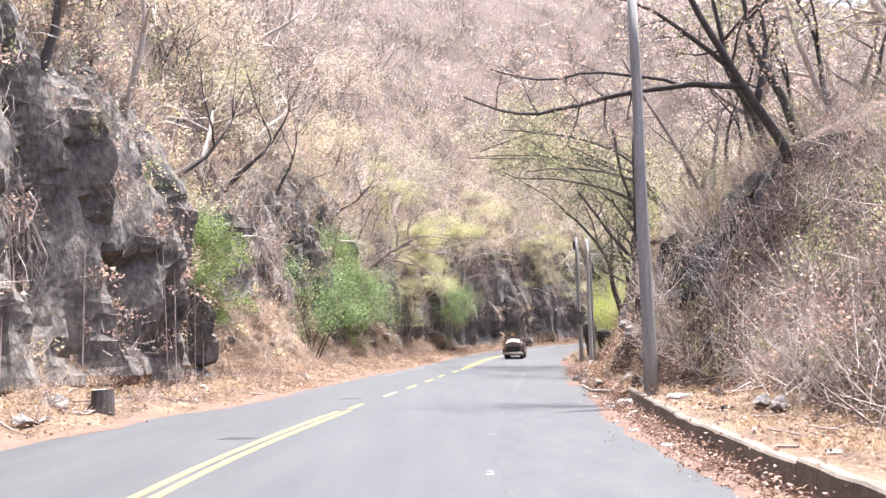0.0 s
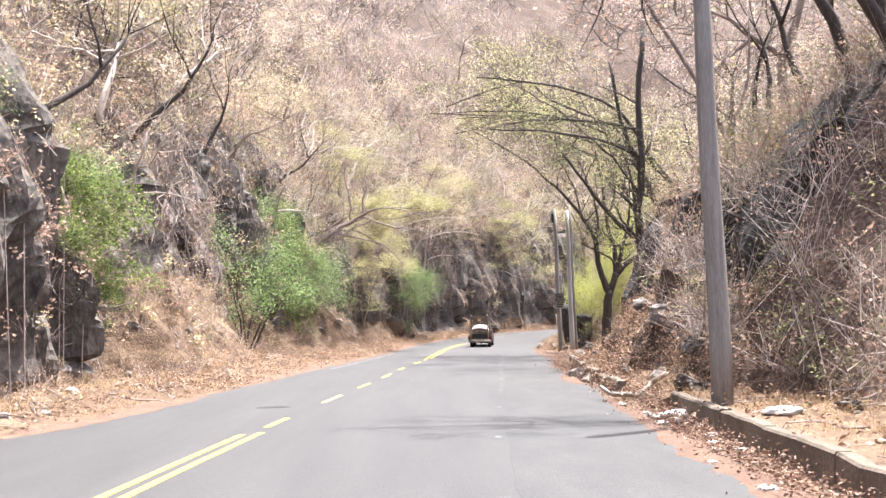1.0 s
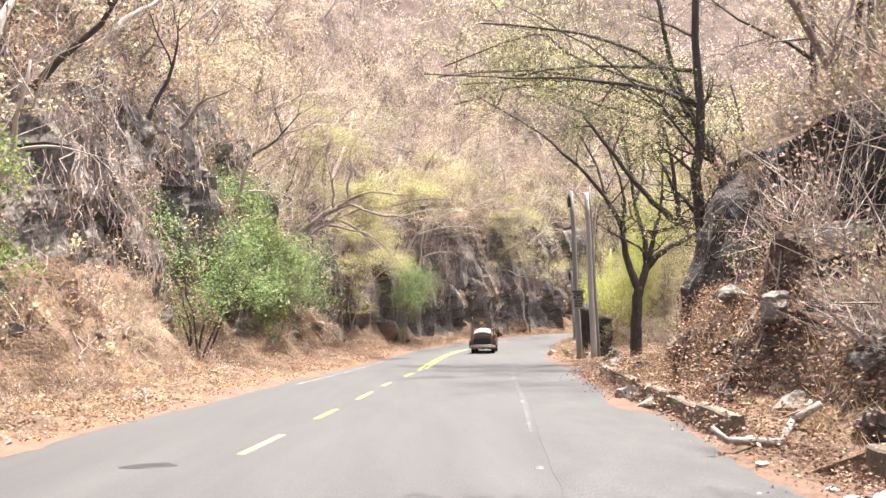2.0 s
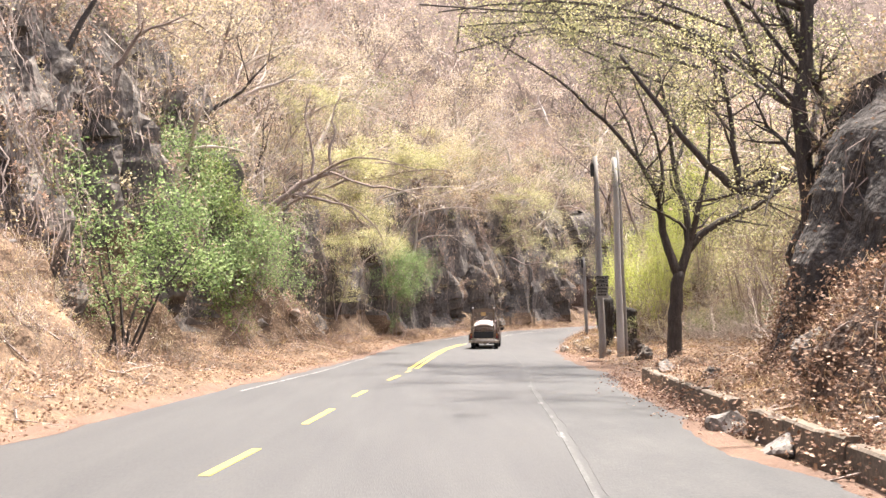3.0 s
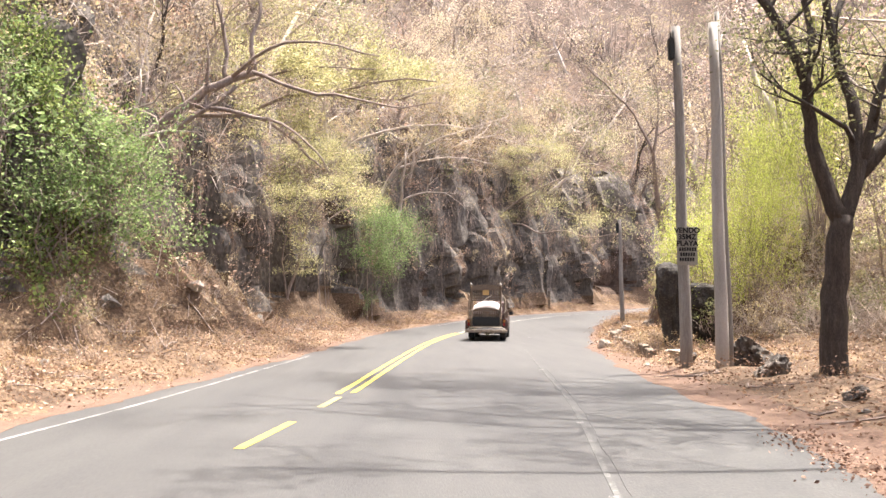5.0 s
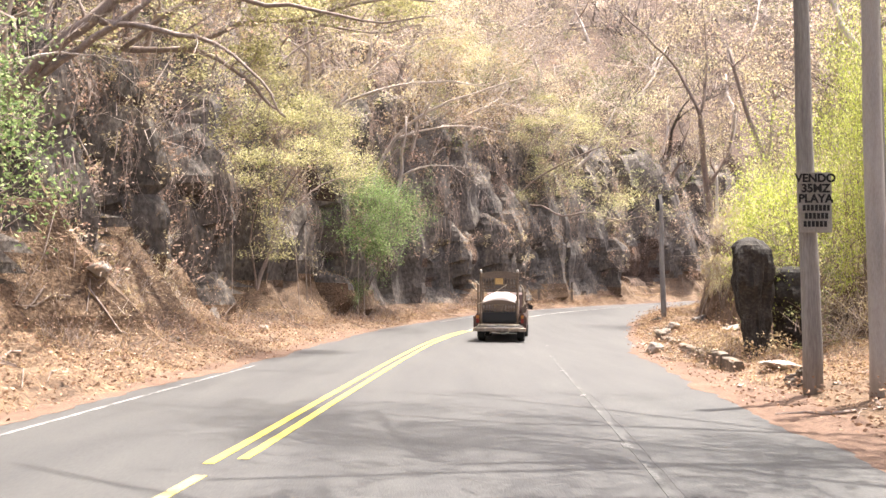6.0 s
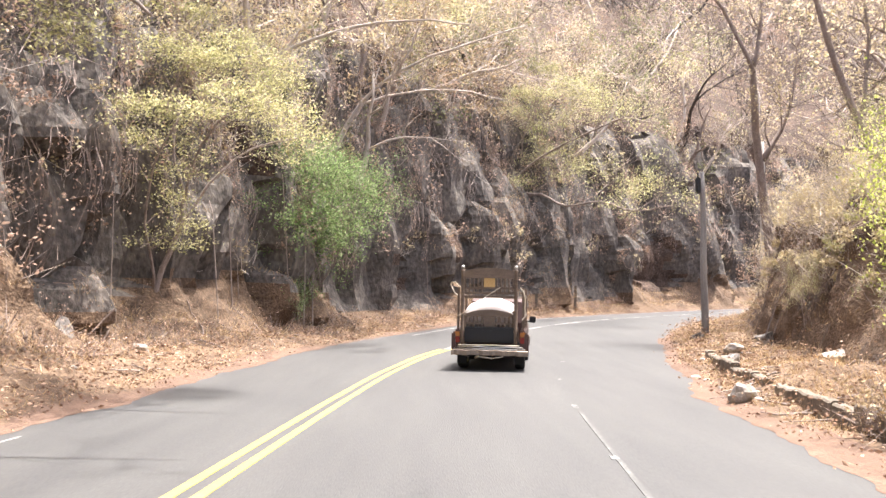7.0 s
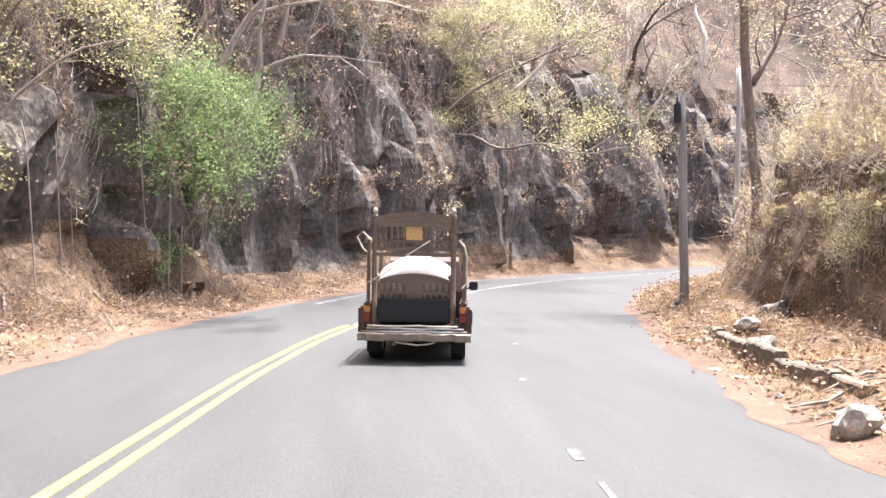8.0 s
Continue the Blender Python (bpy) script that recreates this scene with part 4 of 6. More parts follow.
for x, y, rz, sc, tall in ((15.4, 53.4, 70, 0.9, 1.3), (16.4, 60.5, 220, 1.0, 1.3), (14.8, 72.8, 40, 0.45, 1.0), (13.2, 74.4, 260, 0.3, 0.9)):
    copy_thing(HANG, put(None, x, y, rz, sc, 0.2, tall=tall))


def limbed_tree(kind, seed, at, limbs, bark, leaf, per, size, label, depth=2, kids=(4, 6), length=2.4, keep=0.8, spread=0.28, squash=1.0):
    """A tree whose main limbs follow given bends; smaller wood grows from them at random."""
    rng = random.Random(seed)
    out, tips = [], []
    for pts, r0, r1, level in limbs:
        pts = [Vector(p) for p in pts]
        fine = []
        for i in range(len(pts) - 1):
            a, b, c, d = pts[max(i - 1, 0)], pts[i], pts[i + 1], pts[min(i + 2, len(pts) - 1)]
            for k in range(3):
                t = k / 3
                q = 0.5 * (2 * b + (c - a) * t + (2 * a - 5 * b + 4 * c - d) * t * t + (3 * b - a - 3 * c + d) * t ** 3)
                fine.append(q + Vector((rng.gauss(0, 0.025), rng.gauss(0, 0.025), rng.gauss(0, 0.025))))
        fine.append(pts[-1])
        n = len(fine)
        rad = [r0 + (r1 - r0) * (k / (n - 1)) ** 0.8 for k in range(n)]
        out.append((fine, rad, level))
        if level == 0:
            continue
        for _ in range(rng.randint(*kids) + 2):
            i = rng.randint(n // 4, n - 2)
            axis = (fine[i + 1] - fine[i]).normalized()
            side = Vector((rng.gauss(0, 1), rng.gauss(0, 1), rng.gauss(0.3, 0.8)))
            side = (side - axis * side.dot(axis)).normalized()
            grow(rng, fine[i], axis * 0.5 + side, length * rng.uniform(0.5, 1.1), max(0.012, rad[i] * 0.45), depth, out, tips, 0.2, 0.05, kids, 0.55, 0.7, 2)
    ob = thing(kind, label, "tree", at)
    attach("trunk", wood_mesh("trunk", out, bark), ob)
    if leaf:
        attach("crown", leaves_mesh("crown", seed, [t for t in tips if rng.random() < keep], per, spread, size, leaf, squash=squash), ob)
    return ob


TR1 = limbed_tree("forked_tree", 207, (10.5, 53.1, drop(10.5, 53.1)), [
    ([(0, 0, -0.3), (0.02, 0, 1.2), (0.1, 0, 2.4), (0.22, 0, 3.3)], 0.3, 0.22, 0),
    ([(0.22, 0, 3.2), (-0.15, 0.1, 4.2), (-0.4, 0.1, 5.3), (-0.55, 0, 6.3), (-1.3, -0.2, 7.6), (-2.6, -0.4, 9.0), (-4.4, -0.5, 10.6), (-7.2, -0.8, 12.2)], 0.22, 0.03, 1),
    ([(-0.5, 0, 6.0), (-0.2, 0.3, 7.4), (-0.6, 0.5, 9.2), (-1.2, 0.6, 11)], 0.11, 0.03, 1),
    ([(0.22, 0, 3.2), (0.65, 0.1, 4.4), (0.6, 0.3, 5.8), (0.3, 0.4, 7.3), (0.1, 0.5, 9.5), (-0.2, 0.6, 11.5)], 0.22, 0.04, 1),
    ([(0.65, 0.1, 4.3), (1.05, 0, 5.8), (1.45, -0.1, 7.4), (1.5, -0.2, 9.4)], 0.17, 0.03, 1),
    ([(0.6, 0.1, 4.2), (1.5, 0, 5.0), (2.5, -0.2, 5.5), (3.4, -0.3, 5.9), (4.6, -0.4, 7.0), (5.2, -0.5, 8.5)], 0.2, 0.04, 1),
    ([(0.3, 0.4, 7.3), (0.9, 0.9, 8.8), (1.0, 1.2, 10.4), (1.5, 1.4, 12.0)], 0.09, 0.02, 1),
    ([(-1.3, -0.2, 7.6), (-1.5, 0.4, 9.2), (-2.2, 0.8, 10.8), (-2.4, 1.0, 12.4)], 0.07, 0.02, 1)],
    BARK, OLIVE, 8, 0.05, "dark forked roadside tree with sparse olive leaves", 2, (3, 5), 2.6, 0.5)
rb = random.Random(44)
zc = drop(15.0, 47.6)
# The high limbs are added to streak the road below with shade.
CAN = limbed_tree("canopy_tree", 213, (15.0, 47.6, drop(15.0, 47.6)), [
    ([(0, 0, -0.3), (-0.2, 0.1, 2.5), (-0.9, 0.2, 5.0), (-2.0, 0.4, 7.4)], 0.2, 0.12, 0),
    ([(-0.4, 0.2, 5.2 - zc), (-1.4, 0.2, 6.1 - zc), (-2.6, 0.2, 6.25 - zc), (-3.8, 0.2, 5.85 - zc), (-4.5, 0.2, 6.3 - zc), (-5.2, 0.2, 7.0 - zc), (-5.9, 0.3, 7.9 - zc), (-6.5, 0.3, 8.8 - zc), (-7.6, 0.5, 10.4 - zc)], 0.24, 0.07, 1),
    ([(-3.8, 0.2, 5.9 - zc), (-4.0, 0.3, 7.2 - zc), (-4.1, 0.3, 8.8 - zc), (-4.6, 0.4, 10.6 - zc)], 0.15, 0.05, 1),
    ([(-2.0, 0.4, 7.2), (-4.6, 0.8, 9.6), (-7.6, 1.6, 11.0), (-10.4, 3.4, 11.8), (-13.4, 5.6, 12.2)], 0.1, 0.025, 1),
    ([(-2.0, 0.4, 7.2), (-3.2, 2.0, 9.6), (-5.2, 4.2, 11.4), (-8.6, 6.4, 12.2), (-12.4, 8.4, 12.6)], 0.09, 0.025, 1),
    ([(-3.0, 0.6, 8.3), (-5.0, -1.6, 10.4), (-8.2, -2.0, 11.6), (-12.0, -1.6, 12.2)], 0.12, 0.03, 1),
    ([(-1.4, 0.3, 6.2), (-0.6, 1.4, 8.6), (-0.8, 2.4, 11.5)], 0.13, 0.03, 1),
    ([(-2.0, 0.4, 7.2), (-3.4, 4.0, 10.0), (-5.4, 8.0, 12.2), (-8.0, 11.0, 13.2), (-11.4, 13.0, 13.6)], 0.09, 0.02, 1),
    ([(-3.4, 4.0, 10.0), (-6.6, 6.6, 12.6), (-9.4, 8.6, 13.4), (-12.4, 10.2, 13.8)], 0.06, 0.02, 1)]
    + [([(-3.6 - q[0], 0.4 + 0.9 * k, 9.4 + q[1]), (-6.0 - 2 * q[2], 1.0 + k + q[0], 11.4 + q[1]), (-8.6 - 2 * q[1], 1.6 + k - q[3], 12.0 + q[2]), (-12.4 + 3 * q[3], 2.2 + k + 2 * q[2], 12.0 + 1.6 * q[0])], 0.07, 0.03, 1) for k, q in ((k, [rb.uniform(-0.6, 1.2) for _ in range(4)]) for k in (0, 2, 5, 7))],
    BARK, LEMON, 3, 0.05, "dark tree with sparse leaves, its high limbs added to shade the road", 2, (5, 7), 2.6, 0.6, 0.3, 0.5)
LBT = limbed_tree("leaning_pale_tree", 208, (0, 63.3, 0), [
    ([(-9.0, 1.2, 5.4), (-7.6, 0.6, 6.4), (-6.5, 0.2, 7.3), (-5.2, 0, 8.3), (-4.3, 0, 8.8), (-3.4, 0, 9.1)], 0.21, 0.12, 1),
    ([(-7.6, 0.7, 6.2), (-6.2, 0.2, 7.1), (-4.9, -0.2, 7.8), (-3.9, -0.2, 8.6)], 0.12, 0.06, 1),
    ([(-3.4, 0, 9.1), (-3.5, 0, 10.3), (-3.2, 0, 11.1), (-3.4, 0.2, 12.0), (-2.9, 0.2, 13.2)], 0.09, 0.03, 1),
    ([(-4.3, 0, 8.8), (-4.35, 0, 10.3), (-4.7, -0.1, 11.9), (-4.4, -0.1, 13.2)], 0.09, 0.03, 1),
    ([(-3.4, 0, 9.1), (-1.9, -0.2, 8.5), (-0.2, -0.4, 8.2), (1.4, -0.4, 7.9), (2.6, -0.4, 8.1)], 0.08, 0.015, 1),
    ([(-5.2, 0, 8.0), (-3.7, -0.6, 7.6), (-2.3, -1.0, 7.2), (-1.2, -1.2, 6.3), (-0.8, -1.2, 5.6)], 0.09, 0.015, 1),
    ([(-4.0, -0.1, 8.9), (-2.6, -1.8, 9.4), (-1.0, -3.0, 9.2), (0.8, -3.8, 8.6)], 0.08, 0.02, 1)],
    DRY_BARK, DRY, 1, 0.05, "pale leafless tree leaning out from the cutting over the road", 2, (2, 4), 1.6, 0.35)
OHT = limbed_tree("overhanging_tree", 209, (10.6, 21.6, 0), [
    ([(0.5, 0.3, 2.6), (0.2, 0.2, 4.0), (-0.6, 0, 6.0), (-1.4, -0.4, 7.3), (-2.4, -0.6, 8.8), (-3.2, -0.7, 10.2), (-4.0, -0.8, 11.8)], 0.24, 0.09, 1),
    ([(-2.4, -0.6, 8.7), (-4.7, -0.7, 8.7), (-7.0, -0.8, 8.2), (-8.7, -0.8, 8.0), (-10.2, -0.8, 8.5)], 0.11, 0.025, 1),
    ([(-2.8, -0.6, 9.4), (-4.4, -0.7, 10.6), (-5.6, -0.8, 11.2), (-7.4, -0.8, 11.6)], 0.09, 0.025, 1),
    ([(-4.0, -0.7, 8.75), (-6.2, -0.3, 9.3), (-8.0, 0, 9.2), (-9.4, 0.2, 9.6)], 0.06, 0.02, 1),
    ([(-2.0, -0.5, 8.2), (-1.6, -0.4, 10.0), (-1.9, -0.3, 12.5)], 0.12, 0.04, 1)],
    BARK, DRY, 2, 0.06, "dark leafless tree stretching limbs over the road", 2, (3, 5), 1.8, 0.5)
TRK = limbed_tree("dark_tree", 210, (8.3, 37.3, 0), [
    ([(0.3, 0, 1.4), (0.15, 0, 4.0), (0.1, 0, 6.0), (0.25, -0.1, 8.0), (0.2, -0.1, 10.0), (0.5, 0, 13.0)], 0.22, 0.1, 1),
    ([(0.2, 0, 6.5), (-0.8, 0.2, 8.0), (-1.8, 0.3, 9.0), (-3.4, 0.6, 10.4), (-5.0, 0.9, 11.4)], 0.055, 0.015, 1),
    # Next two limbs are added above the view to throw shade across the lane.
    ([(0.2, 0, 8.0), (-1.2, 1.4, 9.0), (-3.0, 2.6, 9.6), (-5.2, 3.4, 9.9)], 0.08, 0.03, 1),
    ([(0.25, 0, 9.0), (-0.8, 2.6, 10.0), (-2.6, 4.4, 10.5), (-4.4, 5.6, 10.6)], 0.08, 0.03, 1),
    ([(1.6, 0.8, 1.6), (1.4, 0.8, 4.2), (1.2, 1.0, 6.0), (0.5, 1.0, 7.6), (-0.2, 1.0, 9.5), (-0.6, 1.0, 12)], 0.2, 0.06, 1)],
    BARK, OLIVE, 3, 0.04, "dark tree rooted on top of the rock outcrop", 2, (4, 6), 2.0, 0.6)
TRL = limbed_tree("leaning_tree", 211, (10.9, 33.0, 0), [
    ([(1.0, 0, 3.0), (0.6, 0, 5.0), (-0.2, 0, 7.0), (-1.3, 0, 9.3), (-2.7, 0, 11.7), (-3.6, 0, 13.5)], 0.15, 0.06, 1),
    ([(-0.6, 0, 7.8), (0.2, 0.1, 9.8), (0.4, 0.2, 12)], 0.08, 0.03, 1)],
    DRY_BARK, STRAW, 3, 0.038, "slim bare tree leaning over the bank", 2, (4, 5), 1.8, 0.5)
TRD = limbed_tree("bend_tree", 212, (15.5, 84.0, 0), [
    ([(0.6, 0, 2.8), (0.3, -0.2, 5.0), (-0.2, -0.6, 8.0), (-0.5, -1.2, 10.2)], 0.18, 0.12, 0),
    ([(-0.5, -1.2, 10.0), (-1.6, -1.3, 12.2), (-3.2, -1.4, 13.8), (-4.6, -1.5, 15)], 0.1, 0.03, 1),
    ([(-0.5, -1.2, 10.0), (-0.2, -1.2, 12.4), (-0.3, -1.2, 15)], 0.1, 0.03, 1),
    ([(0.1, -0.4, 7.0), (1.2, -0.3, 9.0), (1.6, -0.2, 12)], 0.12, 0.03, 1)],
    DRY_BARK, STRAW, 5, 0.042, "tall grey tree forking high above the bend", 2, (4, 6), 2.4, 0.6)

YT = limbed_tree("yellow_green_tree", 205, (-4.7, 78.3, 0.3), [
    ([(0, 0, -0.4), (0.3, 0, 1.6), (0.8, 0.2, 3.2), (1.0, 0.2, 4.4)], 0.1, 0.07, 0),
    ([(0.8, 0.2, 3.2), (1.6, 0.6, 4.8), (2.8, 1.2, 6.0), (4.2, 2.0, 6.6)], 0.06, 0.02, 1),
    ([(1.0, 0.2, 4.2), (1.4, -0.4, 5.4), (2.2, -1.0, 6.4), (3.2, -1.4, 6.8)], 0.05, 0.02, 1),
    ([(1.0, 0.2, 4.4), (0.6, 0.2, 6.0), (0.9, 0.5, 7.4), (1.6, 0.8, 8.4)], 0.05, 0.02, 1),
    ([(0.3, 0, 1.6), (0.2, -0.8, 3.4), (0.6, -1.6, 5.0), (1.4, -2.2, 6.2)], 0.05, 0.02, 1)],
    DRY_BARK, LEMON, 13, 0.038, "wide feathery tree with pale yellow-green leaves leaning from the rock", 2, (3, 5), 1.7, 0.9, 0.32, 0.22)
for x, y, z, tip, rz in ((-5.6, 80.6, 2.6, 0, 15), (-7.6, 70.4, 8.5, 8, 40), (1.5, 93.5, 9.5, 0, 30), (9.0, 101.5, 6.5, 0, -20)):
    copy_thing(YT, pose(x, y, z, 0, tip, rz))
GT = limbed_tree("cream_leaved_tree", 231, (0, 0, 0), [
    ([(0, 0, -0.5), (0.2, 0.1, 1.6), (0.7, 0, 3.2), (1.2, 0, 4.4)], 0.14, 0.08, 0),
    ([(0.7, 0, 3.2), (2.0, 0.6, 4.6), (3.4, 1.0, 5.4), (5.2, 1.2, 5.7)], 0.07, 0.02, 1),
    ([(1.2, 0, 4.4), (2.2, -0.8, 5.8), (3.6, -1.6, 6.6), (5.0, -1.8, 6.9)], 0.06, 0.02, 1),
    ([(1.2, 0, 4.4), (1.0, 0.5, 6.2), (1.8, 1.2, 7.6), (2.8, 1.6, 8.4)], 0.06, 0.02, 1),
    ([(0.5, 0, 2.6), (-0.6, -0.4, 4.6), (-1.2, -0.6, 6.4), (-0.8, -0.6, 7.8)], 0.06, 0.02, 1)],
    DRY_BARK, CREAM, 6, 0.046, "wide tree with thin tiers of cream-coloured dry-season leaves", 2, (3, 5), 1.9, 0.7, 0.36, 0.4)
GT.matrix_basis = put(None, -5.4, 82.0, 10, 1.0, 0.1, 8.6)
for x, y, z, rz, sc in ((0.4, 92.6, 12.0, -10, 1.0), (-3.0, 88.0, 12.5, 200, 1.0), (8.6, 101.0, 7.0, 140, 1.0), (2.4, 97.0, 11.0, 60, 1.1), (-6.0, 74.6, 12.6, 30, 0.9), (6.6, 103.0, 10.2, -30, 1.1), (13.4, 106.5, 8.5, -40, 1.1), (-11.0, 66.8, 12.5, 60, 1.0), (-3.6, 92.0, 17.5, 0, 1.2), (4.0, 106.0, 16.5, -50, 1.2), (-12.0, 78.0, 20.0, 20, 1.2), (-13.6, 44.5, 13.5, 50, 0.8)):
    copy_thing(GT, put(None, x, y, rz, sc, 0, z))
BRC = limbed_tree("bare_tree", 217, (0, 0, 0), [
    ([(-0.6, 90.6, 8.0), (0.6, 90.2, 10.2), (2.2, 89.4, 11.4), (4.4, 88.6, 12.2), (7.4, 87.6, 13.0)], 0.13, 0.03, 1),
    ([(0.6, 90.2, 10.2), (2.4, 90.6, 10.8), (4.6, 90.6, 11.0), (6.8, 90.4, 10.6)], 0.08, 0.02, 1),
    ([(2.2, 89.4, 11.4), (3.0, 88.4, 12.8), (3.6, 87.8, 14.4)], 0.07, 0.02, 1)],
    PALE_BARK, TAN, 4, 0.055, "pale nearly leafless tree reaching out from the rock over the road", 2, (4, 6), 2.2, 0.6, 0.3, 0.4)
BRD = limbed_tree("bare_tree", 218, (0, 0, 0), [
    ([(5.4, 101.0, 5.6), (7.0, 100.5, 7.4), (8.4, 100.1, 7.7), (9.8, 99.2, 7.5), (11.0, 98.0, 6.8), (12.4, 96.6, 6.9), (13.8, 95.0, 6.3), (15.2, 93.3, 6.4)], 0.12, 0.03, 1),
    ([(7.4, 100.4, 7.4), (9.6, 98.6, 9.4), (12.7, 95.2, 10.7), (14.4, 91.0, 10.8)], 0.09, 0.02, 1)],
    DRY_BARK, LEMON, 10, 0.045, "pale tree with thin yellowish leaves leaning over the bend", 2, (4, 6), 2.4, 0.7, 0.4, 0.4)
BRF = limbed_tree("bare_tree", 220, (0, 0, 0), [
    ([(-3.4, 84.6, 8.6), (-2.0, 84.0, 10.4), (0.2, 83.2, 11.2), (2.6, 82.4, 11.4), (5.0, 81.4, 11.0)], 0.11, 0.025, 1),
    ([(-2.0, 84.0, 10.4), (-0.6, 83.8, 12.0), (1.4, 83.2, 13.2), (4.0, 82.6, 13.8)], 0.08, 0.02, 1)],
    PALE_BARK, STRAW, 6, 0.05, "pale tree with few yellowing leaves on the rock's edge", 2, (4, 6), 2.0, 0.6, 0.3, 0.4)
OVB = limbed_tree("bare_tree", 233, (0, 0, 0), [
    ([(-10.6, 69.0, 7.6), (-9.2, 68.8, 8.7), (-8.0, 68.6, 9.0), (-6.2, 68.5, 8.8), (-4.2, 68.5, 8.75), (-3.0, 68.4, 8.0), (-2.2, 68.4, 7.2), (-1.7, 68.3, 6.8)], 0.17, 0.03, 1),
    # Upper boughs are an addition that drops branch shade on the left lane.
    ([(-4.8, 68.5, 8.8), (-3.0, 68.2, 9.5), (-1.0, 67.8, 9.6), (0.8, 67.2, 9.9), (2.6, 66.9, 9.8)], 0.1, 0.025, 1),
    ([(-6.6, 68.5, 8.8), (-4.4, 67.4, 9.8), (-2.0, 66.6, 10.2), (0.4, 66.0, 10.0)], 0.09, 0.025, 1),
    ([(-3.0, 68.2, 9.5), (-1.4, 69.4, 10.0), (0.6, 69.9, 9.8), (2.2, 69.9, 10.1)], 0.07, 0.02, 1)],
    DRY_BARK, LEMON, 13, 0.044, "thinly leaved boughs reaching from the rock's edge, the upper ones added to shade the lane", 2, (5, 7), 1.7, 0.6, 0.3, 0.4)
BRE = limbed_tree("bend_tree", 219, (0, 0, 0), [
    ([(17.2, 76.2, 2.6), (16.4, 76.4, 5.0), (15.0, 76.7, 8.6), (14.3, 76.9, 11.5)], 0.16, 0.08, 1),
    ([(16.9, 76.2, 3.4), (17.2, 76.4, 6.5), (17.0, 76.6, 10.5)], 0.12, 0.05, 1),
    ([(15.6, 76.6, 7.0), (16.0, 76.8, 9.4), (15.8, 77.0, 12.0)], 0.08, 0.03, 1)],
    DRY_BARK, STRAW, 4, 0.038, "slender grey tree leaning over the bank inside the bend", 2, (4, 6), 2.0, 0.5)

# ---- poles ----
def pole(x, y, height, r, mat, label, lean=(0, 0), name="utility_pole"):
    z = drop(x, y)
    ob = thing(name, label, "utility pole", (x, y, z), group="roadside poles")
    ob.matrix_basis = pose(x, y, z, lean[0], lean[1], 0)
    b = Build()
    n = 9
    b.tube([(0.02 * math.sin(k * 1.3), 0.02 * math.cos(k * 0.9), -0.4 + (height + 0.4) * k / (n - 1)) for k in range(n)], [r * (1 - 0.33 * k / (n - 1)) for k in range(n)], 14)
    attach("shaft", b.mesh("shaft", mat, True), ob)
    return ob


poleA = pole(4.98, 19.3, 10.5, 0.185, POLE_WOOD, "tall weathered grey utility pole beside the kerb", (0, -0.6))
poleB = pole(8.5, 56.6, 8.5, 0.155, POLE_WOOD, "brown wooden utility pole with painted lettering", (0, -1.0))
poleC = pole(9.0, 55.5, 8.2, 0.16, POLE_GREY, "pale grey utility pole", (0, -0.6))
poleC2 = pole(9.3, 55.8, 8.6, 0.085, POLE_WOOD, "thin brown pole beside the grey pole", (0, -1.2))
poleD = pole(13.0, 82.0, 5.6, 0.13, POLE_WOOD, "short weathered wooden pole at the bend", (0, -1.0))
poleE = pole(17.6, 88.6, 6.5, 0.11, POLE_GREY, "thin pale grey pole beyond the bend", (0, 0.3))


def transformer(parent, z):
    b = Build().box((-0.22, -0.1, z - 0.55), (-0.08, 0.1, z), 0.03)
    b.tube([(-0.15, 0, z), (-0.15, 0, z + 0.16)], [0.03, 0.018], 6)
    attach("bracket_box", b.mesh("bracket_box", plain("black_fitting", (0.03, 0.03, 0.03), 0.6)), parent, "dark box fixed below the pole's top")


transformer(poleB, 8.2)
transformer(poleD, 5.4)
INK = plain("black_ink", (0.015, 0.014, 0.014), 0.7)
BOARD = surface("sign_board", [(0.3, (0.2, 0.18, 0.155)), (0.5, (0.3, 0.275, 0.24)), (0.7, (0.4, 0.37, 0.33))], 4, 40, 0.9, 0.3)
sign = thing("for_sale_sign", "hand-lettered board with black writing nailed to the wooden pole", "sign", (8.5, 56.38, 2.75), -3)
attach("board", Build().box((-0.26, 0, -0.12), (0.24, 0.025, 0.82), 0.006).mesh("board", BOARD), sign)
for k, word in enumerate(("VENDO", "35MZ", "PLAYA")):
    cu = bpy.data.curves.new("lettering", "FONT")
    cu.body, cu.size, cu.extrude, cu.align_x = word, 0.18, 0.004, "CENTER"
    cu.offset = 0.006
    cu.materials.append(INK)
    ob = new("lettering", cu)
    ob.parent = sign
    ob.matrix_basis = pose(-0.01, -0.006, 0.67 - 0.16 * k, 90, 0, 0)
for k, (a, b) in enumerate(((-0.21, 0.2), (-0.18, 0.21), (-0.2, 0.17))):
    bar = Build()
    x = a
    while x < b - 0.03:
        bar.box((x, -0.008, 0.22 - 0.125 * k), (min(b, x + 0.045), -0.001, 0.31 - 0.125 * k))
        x += 0.062
    attach("writing_bar", bar.mesh("writing_bar", INK), sign)


